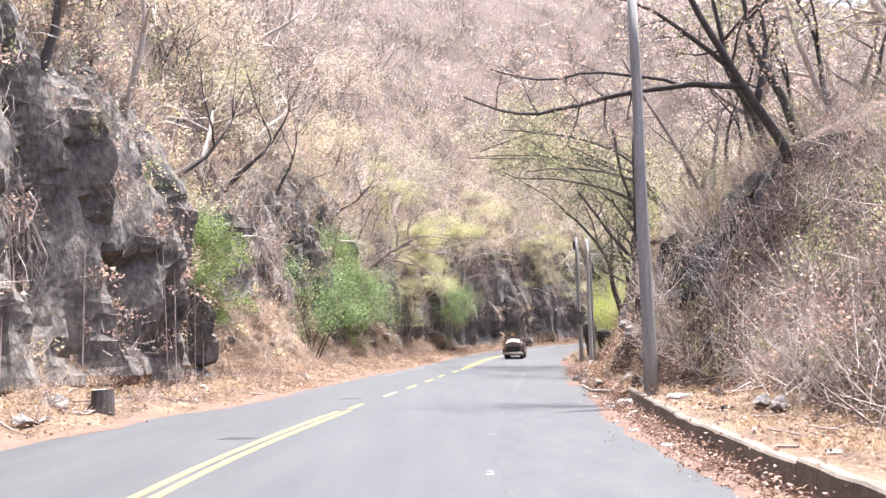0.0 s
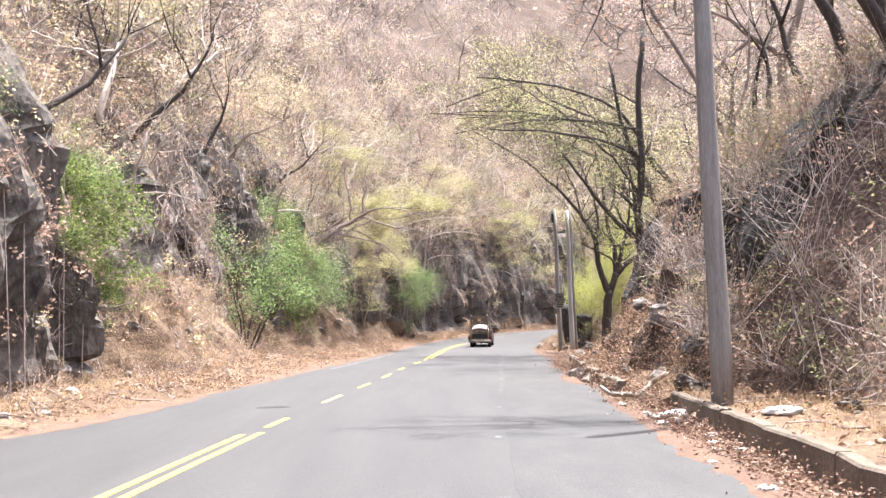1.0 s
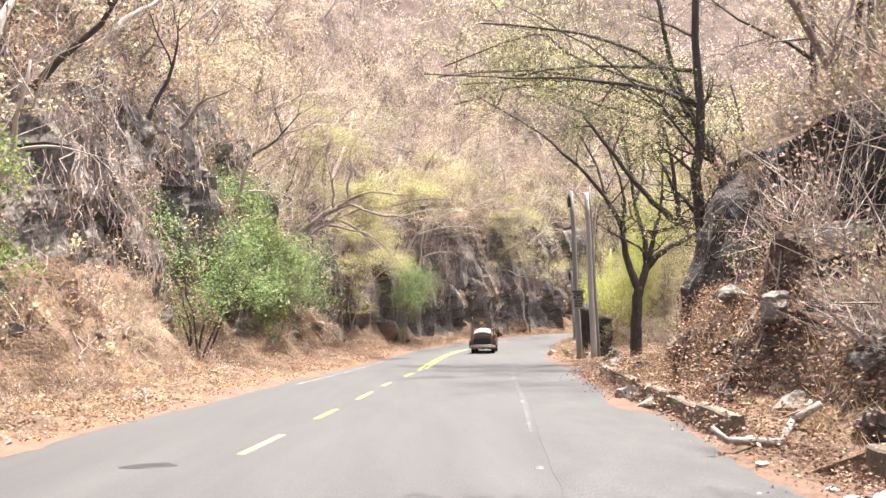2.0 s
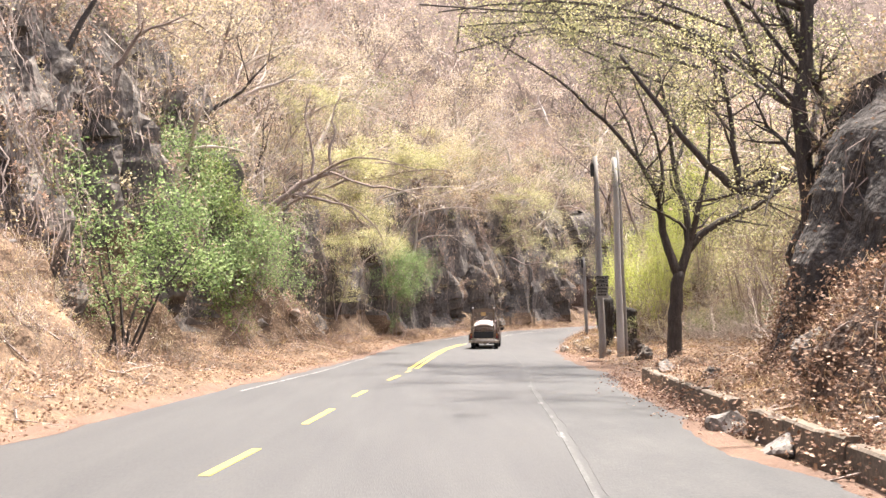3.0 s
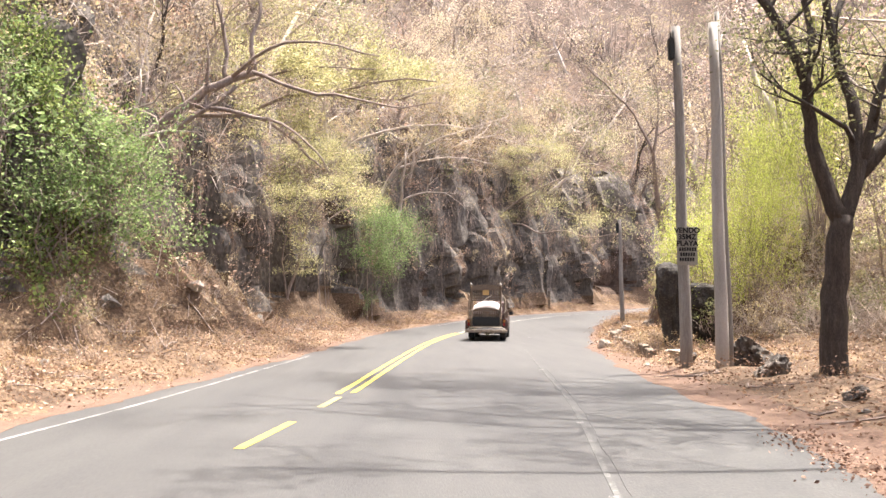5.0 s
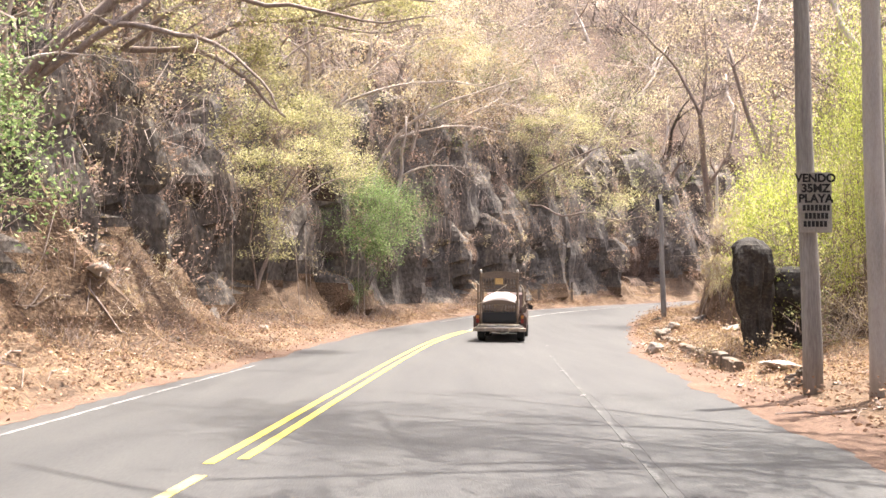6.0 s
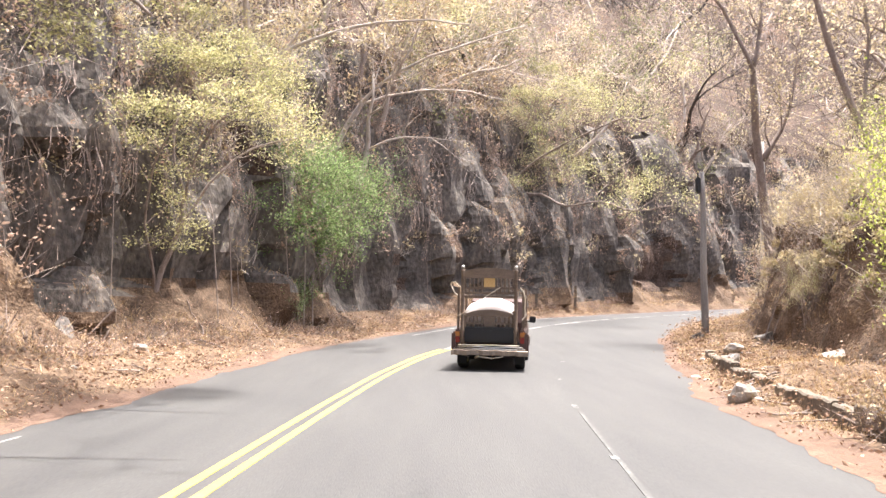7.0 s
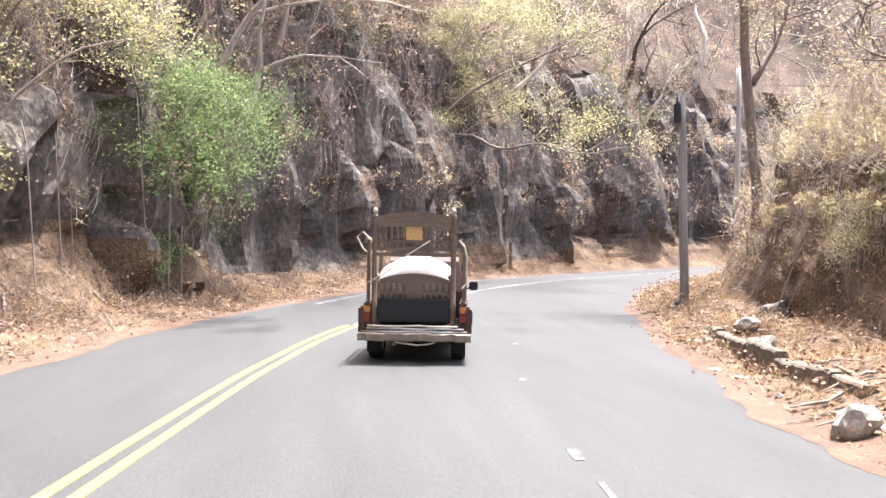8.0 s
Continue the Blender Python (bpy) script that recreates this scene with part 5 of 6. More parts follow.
# ---- kerbs ----
def kerb(y0, y1, off0, off1, height, label, piece=2.4, wear=0.06, seed=1):
    rng = random.Random(seed)
    ob = thing("kerb", label, "kerb", kind="structure")
    y = y0
    while y < y1:
        n = piece * rng.uniform(0.75, 1.2)
        b = min(y1, y + n)
        ids = [y + (b - 0.03 - y) * k / 4 for k in range(5)]
        v, f = [], []
        drop_by = rng.uniform(0, wear)
        for q in ids:
            o = off0 + (off1 - off0) * (q - y0) / (y1 - y0) + rng.gauss(0, 0.012)
            i = station(q)
            f0 = (q - LINE[i].y)
            c = LINE[i] + Vector((-NORMAL[i].y, NORMAL[i].x, 0)) * f0
            h = height - drop_by + rng.gauss(0, 0.012)
            for du, z in ((0, -0.12), (0.02, h - 0.03), (0.05, h), (0.2, h), (0.23, h - 0.04), (0.24, -0.12)):
                p = c + NORMAL[i] * (o + du)
                v.append((p.x, p.y, p.z + z))
        for k in range(4):
            for j in range(5):
                f.append((k * 6 + j, k * 6 + j + 1, (k + 1) * 6 + j + 1, (k + 1) * 6 + j))
        f += [tuple(reversed(range(6))), tuple(range(24, 30))]
        attach("kerb_stone", mesh_of("kerb_stone", v, f, CONCRETE), ob)
        y = b
    return ob


kerb(-12, 22.6, 7.3, 7.35, 0.36, "old stained concrete kerb wall beside the verge", seed=3)
kerb(25.4, 33.2, 6.66, 6.64, 0.4, "old stained concrete kerb wall below the leaf-littered bank", seed=7)
kerb(34.2, 45.0, 6.62, 7.05, 0.42, "old stained concrete kerb wall below the bank", seed=4)
kerb(61.5, 69.0, 7.35, 7.6, 0.44, "broken low stone kerb half buried in straw", 1.1, 0.12, seed=5)
kerb(69.6, 77.6, 7.6, 7.7, 0.46, "broken low stone kerb half buried in straw", 0.8, 0.12, seed=6)


# ---- rocks ----
def rock_mesh(seed, rough=0.35, cuts=10, fine=3):
    rng = random.Random(seed)
    bm = bmesh.new()
    bmesh.ops.create_icosphere(bm, subdivisions=fine, radius=1)
    planes = []
    for _ in range(cuts):
        d = Vector((rng.gauss(0, 1), rng.gauss(0, 1), rng.gauss(0, 1))).normalized()
        planes.append((d, rng.uniform(0.45, 0.78)))
    for v in bm.verts:
        for d, w in planes:
            k = v.co.dot(d) - w
            if k > 0:
                v.co -= d * k * 0.97
        q = v.co * 1.6 + Vector((seed, 0, 0))
        v.co *= 1 + rough * 0.5 * noise.noise(q) + rough * 0.3 * noise.noise(q * 3) + (0.35 * rough * noise.noise(q * 7) if fine > 3 else 0)
    return bm


def rock_data(seed, mat, rough=0.35, fine=3):
    bm = rock_mesh(seed, rough, 10, fine)
    me = bpy.data.meshes.new("rock")
    bm.to_mesh(me)
    bm.free()
    me.materials.append(mat)
    return me


DARK_ROCKS = [rock_data(k, BOULDER) for k in range(5)]
PALE_ROCKS = [rock_data(20 + k, PALE_STONE) for k in range(3)]
BLACK_ROCKS = [rock_data(40 + k, ROCK, 0.6, 4) for k in range(3)]


def rock(x, y, sx, sy, sz, data, rz=0.0, label="weathered grey-brown boulder on the verge", bury=0.35, group="boulders", tilt=0.0, base=None):
    ob = tagged(new("boulder", data), label, "rock", group)
    if sz < 1.5:
        sx, sy, sz = sx * 0.7, sy * 0.7, sz * 0.75
    ob.matrix_basis = pose(x, y, (drop(x, y) if base is None else base) + sz * (1 - bury) - sz * 0.35, tilt, tilt * 0.6, rz) @ Matrix.Diagonal((sx, sy, sz, 1))
    return ob


PALE_LABEL = "pale sunlit stone lying on the verge"
rock(-4.7, 72.3, 0.5, 0.45, 0.6, DARK_ROCKS[0], 20, "dark angular boulder with dry creepers on the straw bank")
rock(-3.0, 72.7, 0.32, 0.22, 0.2, PALE_ROCKS[0], 40, PALE_LABEL)
rock(-5.2, 63.5, 0.42, 0.35, 0.3, PALE_ROCKS[1], 10, "pale flat boulder on the straw bank")
rock(-3.9, 65.0, 0.5, 0.25, 0.16, BLACK_ROCKS[0], 25, "dark flat slab of rock on the bank")
rock(8.85, 67.5, 0.42, 0.36, 0.42, PALE_ROCKS[0], 70, "large pale boulder beside the broken kerb")
rock(10.6, 72.8, 0.55, 0.45, 0.5, DARK_ROCKS[1], 60, "grey boulder behind the broken kerb")
rock(12.3, 79.0, 0.4, 0.35, 0.32, DARK_ROCKS[2], 0)
rock(12.5, 81.2, 0.4, 0.35, 0.3, BLACK_ROCKS[1], 40, "dark boulder at the foot of the short pole")
rock(13.4, 77.5, 0.9, 0.6, 0.6, DARK_ROCKS[3], 20, "broad boulder in the bank inside the bend")
rock(11.6, 75.5, 0.35, 0.4, 0.3, PALE_ROCKS[0], 80, PALE_LABEL)
rock(12.6, 72.0, 0.7, 0.5, 0.4, PALE_ROCKS[1], 30, "pale boulder set in the straw bank")
rock(5.1, 33.0, 0.42, 0.6, 0.4, DARK_ROCKS[3], 15, "broken concrete lump at the kerb's end")
rock(5.0, 30.8, 0.5, 0.45, 0.3, DARK_ROCKS[4], 15)
rock(7.1, 42.7, 0.45, 0.4, 0.34, DARK_ROCKS[0], 70)
rock(7.9, 45.6, 0.34, 0.28, 0.2, DARK_ROCKS[1], 0)
rock(6.75, 38.6, 0.36, 0.34, 0.38, BLACK_ROCKS[2], 10, "dark boulder behind the kerb wall")
rock(7.45, 40.3, 0.4, 0.35, 0.3, BLACK_ROCKS[0], 100, "dark boulder behind the kerb wall")
rock(7.9, 39.0, 0.3, 0.3, 0.26, DARK_ROCKS[2], 0)
rock(8.8, 48.9, 0.32, 0.26, 0.22, BLACK_ROCKS[1], 0, "dark boulder under the forked tree")
rock(9.4, 53.6, 0.6, 0.5, 0.5, BLACK_ROCKS[2], 30, "dark boulder beside the forked tree")
rock(9.9, 56.2, 0.95, 0.7, 0.85, BLACK_ROCKS[0], 50, "dark boulder at the foot of the grey pole")
rock(9.6, 60.6, 0.9, 0.5, 0.16, PALE_ROCKS[2], 35, "flat pale slab lying at the road's edge", 0.2, tilt=6)
rock(8.9, 57.9, 0.45, 0.4, 0.36, BLACK_ROCKS[1], 0, "dark boulder at the pole's foot")
for k, (x, y, s) in enumerate(((5.6, 25.2, 0.5), (6.1, 26.8, 0.65), (5.5, 28.2, 0.45), (6.4, 24.4, 0.55), (6.5, 29.6, 0.6), (5.3, 27.0, 0.3), (6.9, 21.3, 0.4), (6.0, 17.0, 0.34), (5.7, 13.2, 0.34))):
    rock(x, y, s, s * 0.8, s * 0.6, (DARK_ROCKS + BLACK_ROCKS)[k % 8], k * 47, "dark boulder in the heap at the bank's foot")
for k, (x, y, s) in enumerate(((-8.9, 16.5, 0.5), (-8.4, 19.8, 0.3), (-7.8, 21.4, 0.32), (-7.5, 22.5, 0.24), (-8.6, 14.6, 0.45), (-8.2, 25.8, 0.3), (-7.6, 28.6, 0.26), (-6.6, 42.5, 0.22), (-5.6, 47.6, 0.2))):
    rock(x, y, s, s * 0.8, s * 0.6, (DARK_ROCKS + PALE_ROCKS)[k % 8], k * 61, "weathered boulder fallen below the cutting")

def rock_pillar(x, y, height, wide, label):
    """A standing rock: narrow at its foot, broad and flat-topped above, cut into blocks by joints."""
    k, rows, v, f = 40, 30, [], []
    for i in range(rows):
        t = i / (rows - 1)
        for n in range(k):
            a = 2 * math.pi * n / k
            square = 1 / max(abs(math.cos(a)), abs(math.sin(a))) ** 0.55
            r0 = wide * (0.5 + 0.55 * min(1.0, t * 1.5)) * square * (1 if t < 0.88 else math.sqrt(max(0.05, 1 - ((t - 0.88) / 0.12) ** 2)))
            r0 *= 1 + 0.5 * fbm(math.cos(a) * 0.8 + x, math.sin(a) * 0.8, t * 1.9) + 0.12 * blocks(a * 1.2, t * height * 1.6, x) + 0.08 * n3(math.cos(a) * 5, math.sin(a) * 5, t * 12)
            v.append((r0 * math.cos(a) - 0.22 * t, r0 * 1.1 * math.sin(a), -0.3 + (height + 0.3) * t))
    for i in range(rows - 1):
        for n in range(k):
            m = (n + 1) % k
            f.append((i * k + n, i * k + m, (i + 1) * k + m, (i + 1) * k + n))
    f.append(tuple(range((rows - 1) * k, rows * k)))
    ob = thing("rock_pillar", label, "rock", (x, y, drop(x, y)))
    attach("stone", mesh_of("stone", v, f, BLACK_STONE), ob)


BLACK_STONE = surface("black_stone", [(0.3, (0.015, 0.013, 0.012)), (0.5, (0.035, 0.031, 0.028)), (0.72, (0.09, 0.078, 0.068))], 2.5, 16, 0.95, 0.9, 0.5, (1, 1, 1), 0.06)
rock_pillar(10.3, 63.6, 2.75, 0.46, "dark weathered pillar of rock beside the bank")
rock_pillar(11.5, 64.3, 2.1, 0.6, "dark creeper-grown rock behind the pillar")
rs2 = random.Random(31)
for k in range(110):
    left = rs2.random() < 0.5
    (x, y, z), = strewn(500 + k, 1, 6, 94, left, 0.05, 0.9)
    s = rs2.uniform(0.05, 0.16)
    rock(x, y, s, s * rs2.uniform(0.6, 1), s * rs2.uniform(0.4, 0.7), rs2.choice(DARK_ROCKS + PALE_ROCKS), rs2.uniform(0, 360), "small loose stone on the verge", group="loose stones")

rock(-9.2, 29.4, 0.34, 0.3, 0.24, BLACK_ROCKS[0], 30, "dark boulder below the rock face")
rock(-8.9, 28.6, 0.45, 0.25, 0.14, BLACK_ROCKS[1], 70, "dark flat stone below the rock face")
rock(-9.6, 34.6, 0.3, 0.26, 0.2, DARK_ROCKS[1], 10, "dark boulder below the rock face")
rock(5.4, 22.4, 0.6, 0.5, 0.45, BLACK_ROCKS[0], 30, "black boulder in the heap at the kerb's end")
rock(5.9, 23.4, 0.5, 0.45, 0.4, BLACK_ROCKS[2], 130, "black boulder in the heap at the kerb's end")
rock(6.3, 32.6, 0.5, 0.45, 0.5, BLACK_ROCKS[1], 60, "black boulder at the foot of the bank")
rock(5.9, 28.4, 0.4, 0.4, 0.35, BLACK_ROCKS[2], 10, "black boulder at the foot of the bank")
rock(5.9, 12.9, 0.3, 0.28, 0.26, DARK_ROCKS[0], 10, "dark stump-like boulder in the straw behind the kerb")
rock(5.2, 13.9, 0.36, 0.2, 0.12, BLACK_ROCKS[1], 20, "dark flat stone in the straw behind the kerb")

rs4 = random.Random(37)
for k in range(16):
    y = 17 + k * 2.6 + rs4.uniform(-0.8, 0.8)
    x, yy = at_offset(y, -(left_foot(y) - rs4.uniform(0.2, 2.2)))
    s = rs4.uniform(0.16, 0.4)
    rock(x, yy, s, s * rs4.uniform(0.6, 1), s * rs4.uniform(0.5, 0.8), rs4.choice(DARK_ROCKS + BLACK_ROCKS), rs4.uniform(0, 360), "dark stone fallen from the rock face", group="fallen stones")


def crumpled(name, at, size, label, category, seed, mat):
    """A limp sheet or bag: a rumpled, closed lump."""
    bm = bmesh.new()
    bmesh.ops.create_icosphere(bm, subdivisions=3, radius=1)
    for v in bm.verts:
        d = v.co.normalized()
        k = 1 + 0.3 * noise.noise(d * 1.7 + Vector((seed, 0, 0))) + 0.18 * (1 - 2 * abs(noise.noise(d * 3.6 + Vector((0, seed, 0)))))
        v.co = Vector((d.x * size[0], d.y * size[1], d.z * size[2])) * k
    bm.verts.index_update()
    ob = thing(name, label, category, at)
    attach("skin", Build().add([v.co for v in bm.verts], [[v.index for v in f.verts] for f in bm.faces]).mesh("skin", mat, True), ob)
    bm.free()


PLASTIC = plain("white_plastic", (0.52, 0.5, 0.47), 0.5, 0, 0.15, 5)
crumpled("plastic_bag", (7.0, 26.8, 2.3), (0.13, 0.13, 0.16), "white plastic bag caught in the twigs on the bank", "litter", 3.1, PLASTIC)
crumpled("flattened_sack", (5.25, 17.5, drop(5.25, 17.5) + 0.05), (0.3, 0.22, 0.06), "flattened white sack lying behind the kerb", "litter", 5.7, PLASTIC)
crumpled("flattened_sack", (4.75, 20.6, drop(4.75, 20.6) + 0.05), (0.42, 0.25, 0.07), "pale flattened sack lying near the kerb's end", "litter", 8.7, PLASTIC)
rs3 = random.Random(91)
for k in range(26):
    y = rs3.choice((rs3.uniform(20, 33), rs3.uniform(60, 80), rs3.uniform(8, 22)))
    x, yy = at_offset(y, (6.9 if y < 58 else 7.3) + rs3.uniform(-0.5, 0.5))
    s = rs3.uniform(0.05, 0.1)
    crumpled("litter_scrap", (x, yy, max(0, drop(x, yy)) + 0.02), (s, s * 0.8, s * 0.35), "small pale scrap of litter in the gutter", "litter", k * 1.3, PLASTIC)
TAR = plain("tar", (0.022, 0.021, 0.021), 0.7, 0, 0.3, 3)
for x, y, sx, sy in ((-3.95, 13.1, 0.34, 0.22), (-3.2, 24.0, 0.34, 0.25)):
    rim = [(sx * math.cos(a) * (1 + 0.2 * math.sin(3 * a + x)), sy * math.sin(a) * (1 + 0.2 * math.cos(2 * a + y))) for a in [k * math.pi / 10 for k in range(20)]]
    ob = thing("tar_patch", "dark worn tar patch on the asphalt", "road patch", (x, y, 0), group="tar patches")
    attach("patch", Build().add([(a, b, 0.0) for a, b in rim] + [(a * 0.92, b * 0.92, 0.007) for a, b in rim], [tuple(range(20, 40))] + [(k, (k + 1) % 20, 20 + (k + 1) % 20, 20 + k) for k in range(20)]).mesh("patch", TAR), ob)


def dead_sticks():
    b = Build()
    for _ in range(620):
        left = rs3.random() < 0.6
        y = rs3.uniform(8, 90)
        e, f = (spline(LEFT_EDGE, y)[0], spline(LEFT, y)[0]) if left else (spline(RIGHT_EDGE, y)[0], spline(RIGHT, y)[0])
        o = e + f * rs3.uniform(0.15, 1.0)
        x, yy = at_offset(y, -o if left else o)
        a, n, p = rs3.uniform(0, 6.28), rs3.uniform(0.3, 1.3), []
        for k in range(4):
            qx, qy = x + math.cos(a) * n * k / 3 + rs3.gauss(0, 0.04), yy + math.sin(a) * n * k / 3 + rs3.gauss(0, 0.04)
            p.append((qx, qy, drop(qx, qy) + 0.02 + rs3.uniform(0, 0.06)))
        r0 = rs3.uniform(0.008, 0.03)
        b.tube(p, [r0, r0 * 0.9, r0 * 0.7, r0 * 0.4], 4)
    return b.mesh("sticks", DRY_BARK)


sticks = thing("dead_sticks", "dead sticks and twigs lying on the banks", "dead wood", kind="stuff")
attach("sticks", dead_sticks(), sticks)
log = thing("cut_log", "short dark sawn log standing below the rock face", "log", (-8.1, 17.2, drop(-8.1, 17.2)))
attach("bark", Build().tube([(0, 0, -0.1), (0.02, 0, 0.15), (0, 0.02, 0.42)], [0.3, 0.26, 0.25], 14).mesh("bark", BARK, False), log)
attach("sawn_face", Build().tube([(0, 0.02, 0.415), (0, 0.02, 0.428)], [0.235, 0.23], 14).mesh("sawn_face", PALE_BARK), log, "pale sawn face")

thicket("pillar_creepers", "dull olive creepers growing round the rock pillar", 330, [(11.3 + 0.8 * math.cos(k * 2.4), 64.0 + 0.8 * math.sin(k * 2.4), drop(11.3, 64.0) + (k % 7) * 0.4) for k in range(26)], DRY_BARK, OLIVE, 16, 72, 0.3, 0.8, 0.04)
thicket("pillar_scrub", "straw-coloured scrub at the foot of the rock pillar", 331, [(9.8 + 0.9 * math.cos(k * 2.4), 63.2 + 0.5 * math.sin(k * 2.4), drop(9.8, 63.2) - 0.05) for k in range(12)], DRY_BARK, TAN, 40, 90, 0.4, 0.75, 0.035, thick=0.6)

# a fallen bleached branch by the kerb's end
snag = Build()
for pts in ([(0, 0, 0.1), (0.5, 0.3, 0.32), (1.0, 0.5, 0.3), (1.4, 0.9, 0.5)], [(0.5, 0.3, 0.32), (0.7, 0.0, 0.55)], [(0, 0, 0.1), (-0.5, 0.4, 0.12), (-0.8, 0.3, 0.3)], [(1.0, 0.5, 0.3), (1.3, 0.2, 0.15)]):
    snag.tube(pts, [0.06 - 0.012 * k for k in range(len(pts))], 6)
ob = thing("fallen_branch", "bleached fallen branch lying at the kerb's end", "branch", (4.7, 23.6, 0.05), 20)
attach("wood", snag.mesh("wood", PALE_STONE, True), ob)

# posts along the outside of the bend
for k, (y, h) in enumerate(((92.0, 0.8), (95.0, 0.9), (97.5, 1.3))):
    x, yy = at_offset(y, -4.6)
    ob = thing("marker_post", "weathered grey marker post along the bend", "post", (x, yy, drop(x, yy)), group="marker posts")
    attach("post", Build().box((-0.07, -0.07, -0.2), (0.07, 0.07, h), 0.015).mesh("post", CONCRETE), ob)


# ---- the loaded pickup truck ----
DARK = plain("dark_maroon_paint", (0.075, 0.042, 0.036), 0.45)
BLACK = plain("black_plastic", (0.022, 0.021, 0.022), 0.6)
RUBBER = plain("tyre_rubber", (0.02, 0.02, 0.02), 0.9)
STEEL = plain("rusty_steel", (0.3, 0.24, 0.19), 0.55, 0.4, 0.45, 5)
CHROME = plain("worn_chrome", (0.55, 0.52, 0.48), 0.35, 0.8)
VARNISH = surface("varnished_brown_wood", [(0.3, (0.075, 0.052, 0.038)), (0.5, (0.14, 0.1, 0.073)), (0.7, (0.23, 0.168, 0.122))], 3, 40, 0.5, 0.2, 0.5, (1, 1, 6), 0.005)
HONEY = surface("honey_wood_panel", [(0.3, (0.42, 0.25, 0.09)), (0.6, (0.58, 0.38, 0.16))], 3, 30, 0.5, 0.1)
CLOTH = surface("white_mattress_cloth", [(0.3, (0.4, 0.355, 0.345)), (0.6, (0.54, 0.48, 0.465))], 4, 60, 0.9, 0.25)
ROPE = plain("pale_rope", (0.6, 0.53, 0.42), 0.9)
GLASS = bpy.data.materials.new("dark_window_glass")
GLASS.use_nodes = True
gp = GLASS.node_tree.nodes["Principled BSDF"]
gp.inputs["Base Color"].default_value, gp.inputs["Roughness"].default_value = (0.02, 0.025, 0.03, 1), 0.05
RED = plain("red_lens", (0.22, 0.03, 0.025), 0.25)
AMBER = plain("amber_lens", (0.4, 0.17, 0.05), 0.25)

TX, TY = 5.05, 73.95
TZ = LINE[station(TY)].z + 0.01
truck = thing("pickup_truck", "old dark maroon pickup truck with a rusty rear bumper", "pickup truck", (TX, TY, TZ), -9)


def wheel(x, y):
    b = Build()
    n = 28
    prof = ((0.16, 0.24), (0.2, 0.3), (0.12, 0.335), (-0.12, 0.335), (-0.2, 0.3), (-0.16, 0.24))
    prof = [(a * 0.62, r) for a, r in prof]
    for j in range(n):
        t = 2 * math.pi * j / n
        b.v += [(x + a, y + r * math.cos(t), 0.335 + r * math.sin(t)) for a, r in prof]
    for j in range(n):
        for k in range(5):
            b.f.append((j * 6 + k, j * 6 + k + 1, (j + 1) % n * 6 + k + 1, (j + 1) % n * 6 + k))
    w = attach("wheel", Build().tube([(x - 0.05, y, 0.335), (x + 0.05, y, 0.335)], [0.1, 0.1], 12).mesh("wheel", STEEL), truck)
    attach("tyre", b.mesh("tyre", RUBBER, True), w)
    attach("rim", Build().tube([(x - 0.1, y, 0.335), (x - 0.08, y, 0.335), (x + 0.08, y, 0.335), (x + 0.1, y, 0.335)], [0.2, 0.245, 0.245, 0.2], 20).mesh("rim", STEEL), w)


for x in (-0.7, 0.7):
    wheel(x, 0.45)
    wheel(x, 3.15)
floor_b = Build().box((-0.72, -0.25, 0.52), (0.72, 1.95, 0.6), 0.01)
floor_b.box((-0.45, -0.2, 0.36), (-0.36, 3.6, 0.5)).box((0.36, -0.2, 0.36), (0.45, 3.6, 0.5))
attach("chassis", floor_b.mesh("chassis", BLACK), truck)
attach("axle", Build().tube([(-0.6, 0.45, 0.33), (0.6, 0.45, 0.33)], [0.05, 0.05], 8).tube([(-0.1, 0.45, 0.33), (0, 0.45, 0.33), (0.1, 0.45, 0.33)], [0.05, 0.13, 0.05], 10).mesh("axle", BLACK), truck)
for s in (-1, 1):
    side = Build().box((min(s * 0.72, s * 0.84), -0.3, 0.55), (max(s * 0.72, s * 0.84), 1.95, 1.0), 0.03)
    side.box((min(s * 0.78, s * 0.9), 0.0, 0.5), (max(s * 0.78, s * 0.9), 0.9, 0.78), 0.04)
    attach("bed_side", side.mesh("bed_side", DARK), truck)
    lamp = attach("tail_lamp", Build().box((min(s * 0.73, s * 0.85), -0.33, 0.66), (max(s * 0.73, s * 0.85), -0.29, 0.8), 0.01).mesh("tail_lamp", RED), truck, "red tail lamp")
    attach("indicator", Build().box((min(s * 0.73, s * 0.85), -0.33, 0.81), (max(s * 0.73, s * 0.85), -0.29, 0.92), 0.01).mesh("indicator", AMBER), lamp, "amber indicator lens")
    mir = Build().box((min(s * 0.86, s * 1.03), 2.62, 1.1), (max(s * 0.86, s * 1.03), 2.7, 1.27), 0.02)
    mir.tube([(s * 0.78, 2.75, 1.12), (s * 0.9, 2.68, 1.16)], [0.015, 0.015], 6)
    attach("wing_mirror", mir.mesh("wing_mirror", BLACK if s > 0 else CHROME), truck)
attach("tailgate", Build().box((-0.62, -0.28, 0.66), (0.62, -0.22, 1.04), 0.02).box((-0.56, -0.295, 0.72), (0.56, -0.275, 0.98), 0.01).mesh("tailgate", BLACK), truck, "black tailgate")
for side_x in (-0.86, 0.86):
    wing = Build().box((side_x - 0.07, -0.34, 0.42), (side_x + 0.07, 0.02, 0.92), 0.04)
    wing.box((side_x - 0.06, -0.02, 0.56), (side_x + 0.08, 0.92, 0.86), 0.05)
    attach("rear_wing", wing.mesh("rear_wing", DARK), truck)
bump = Build()
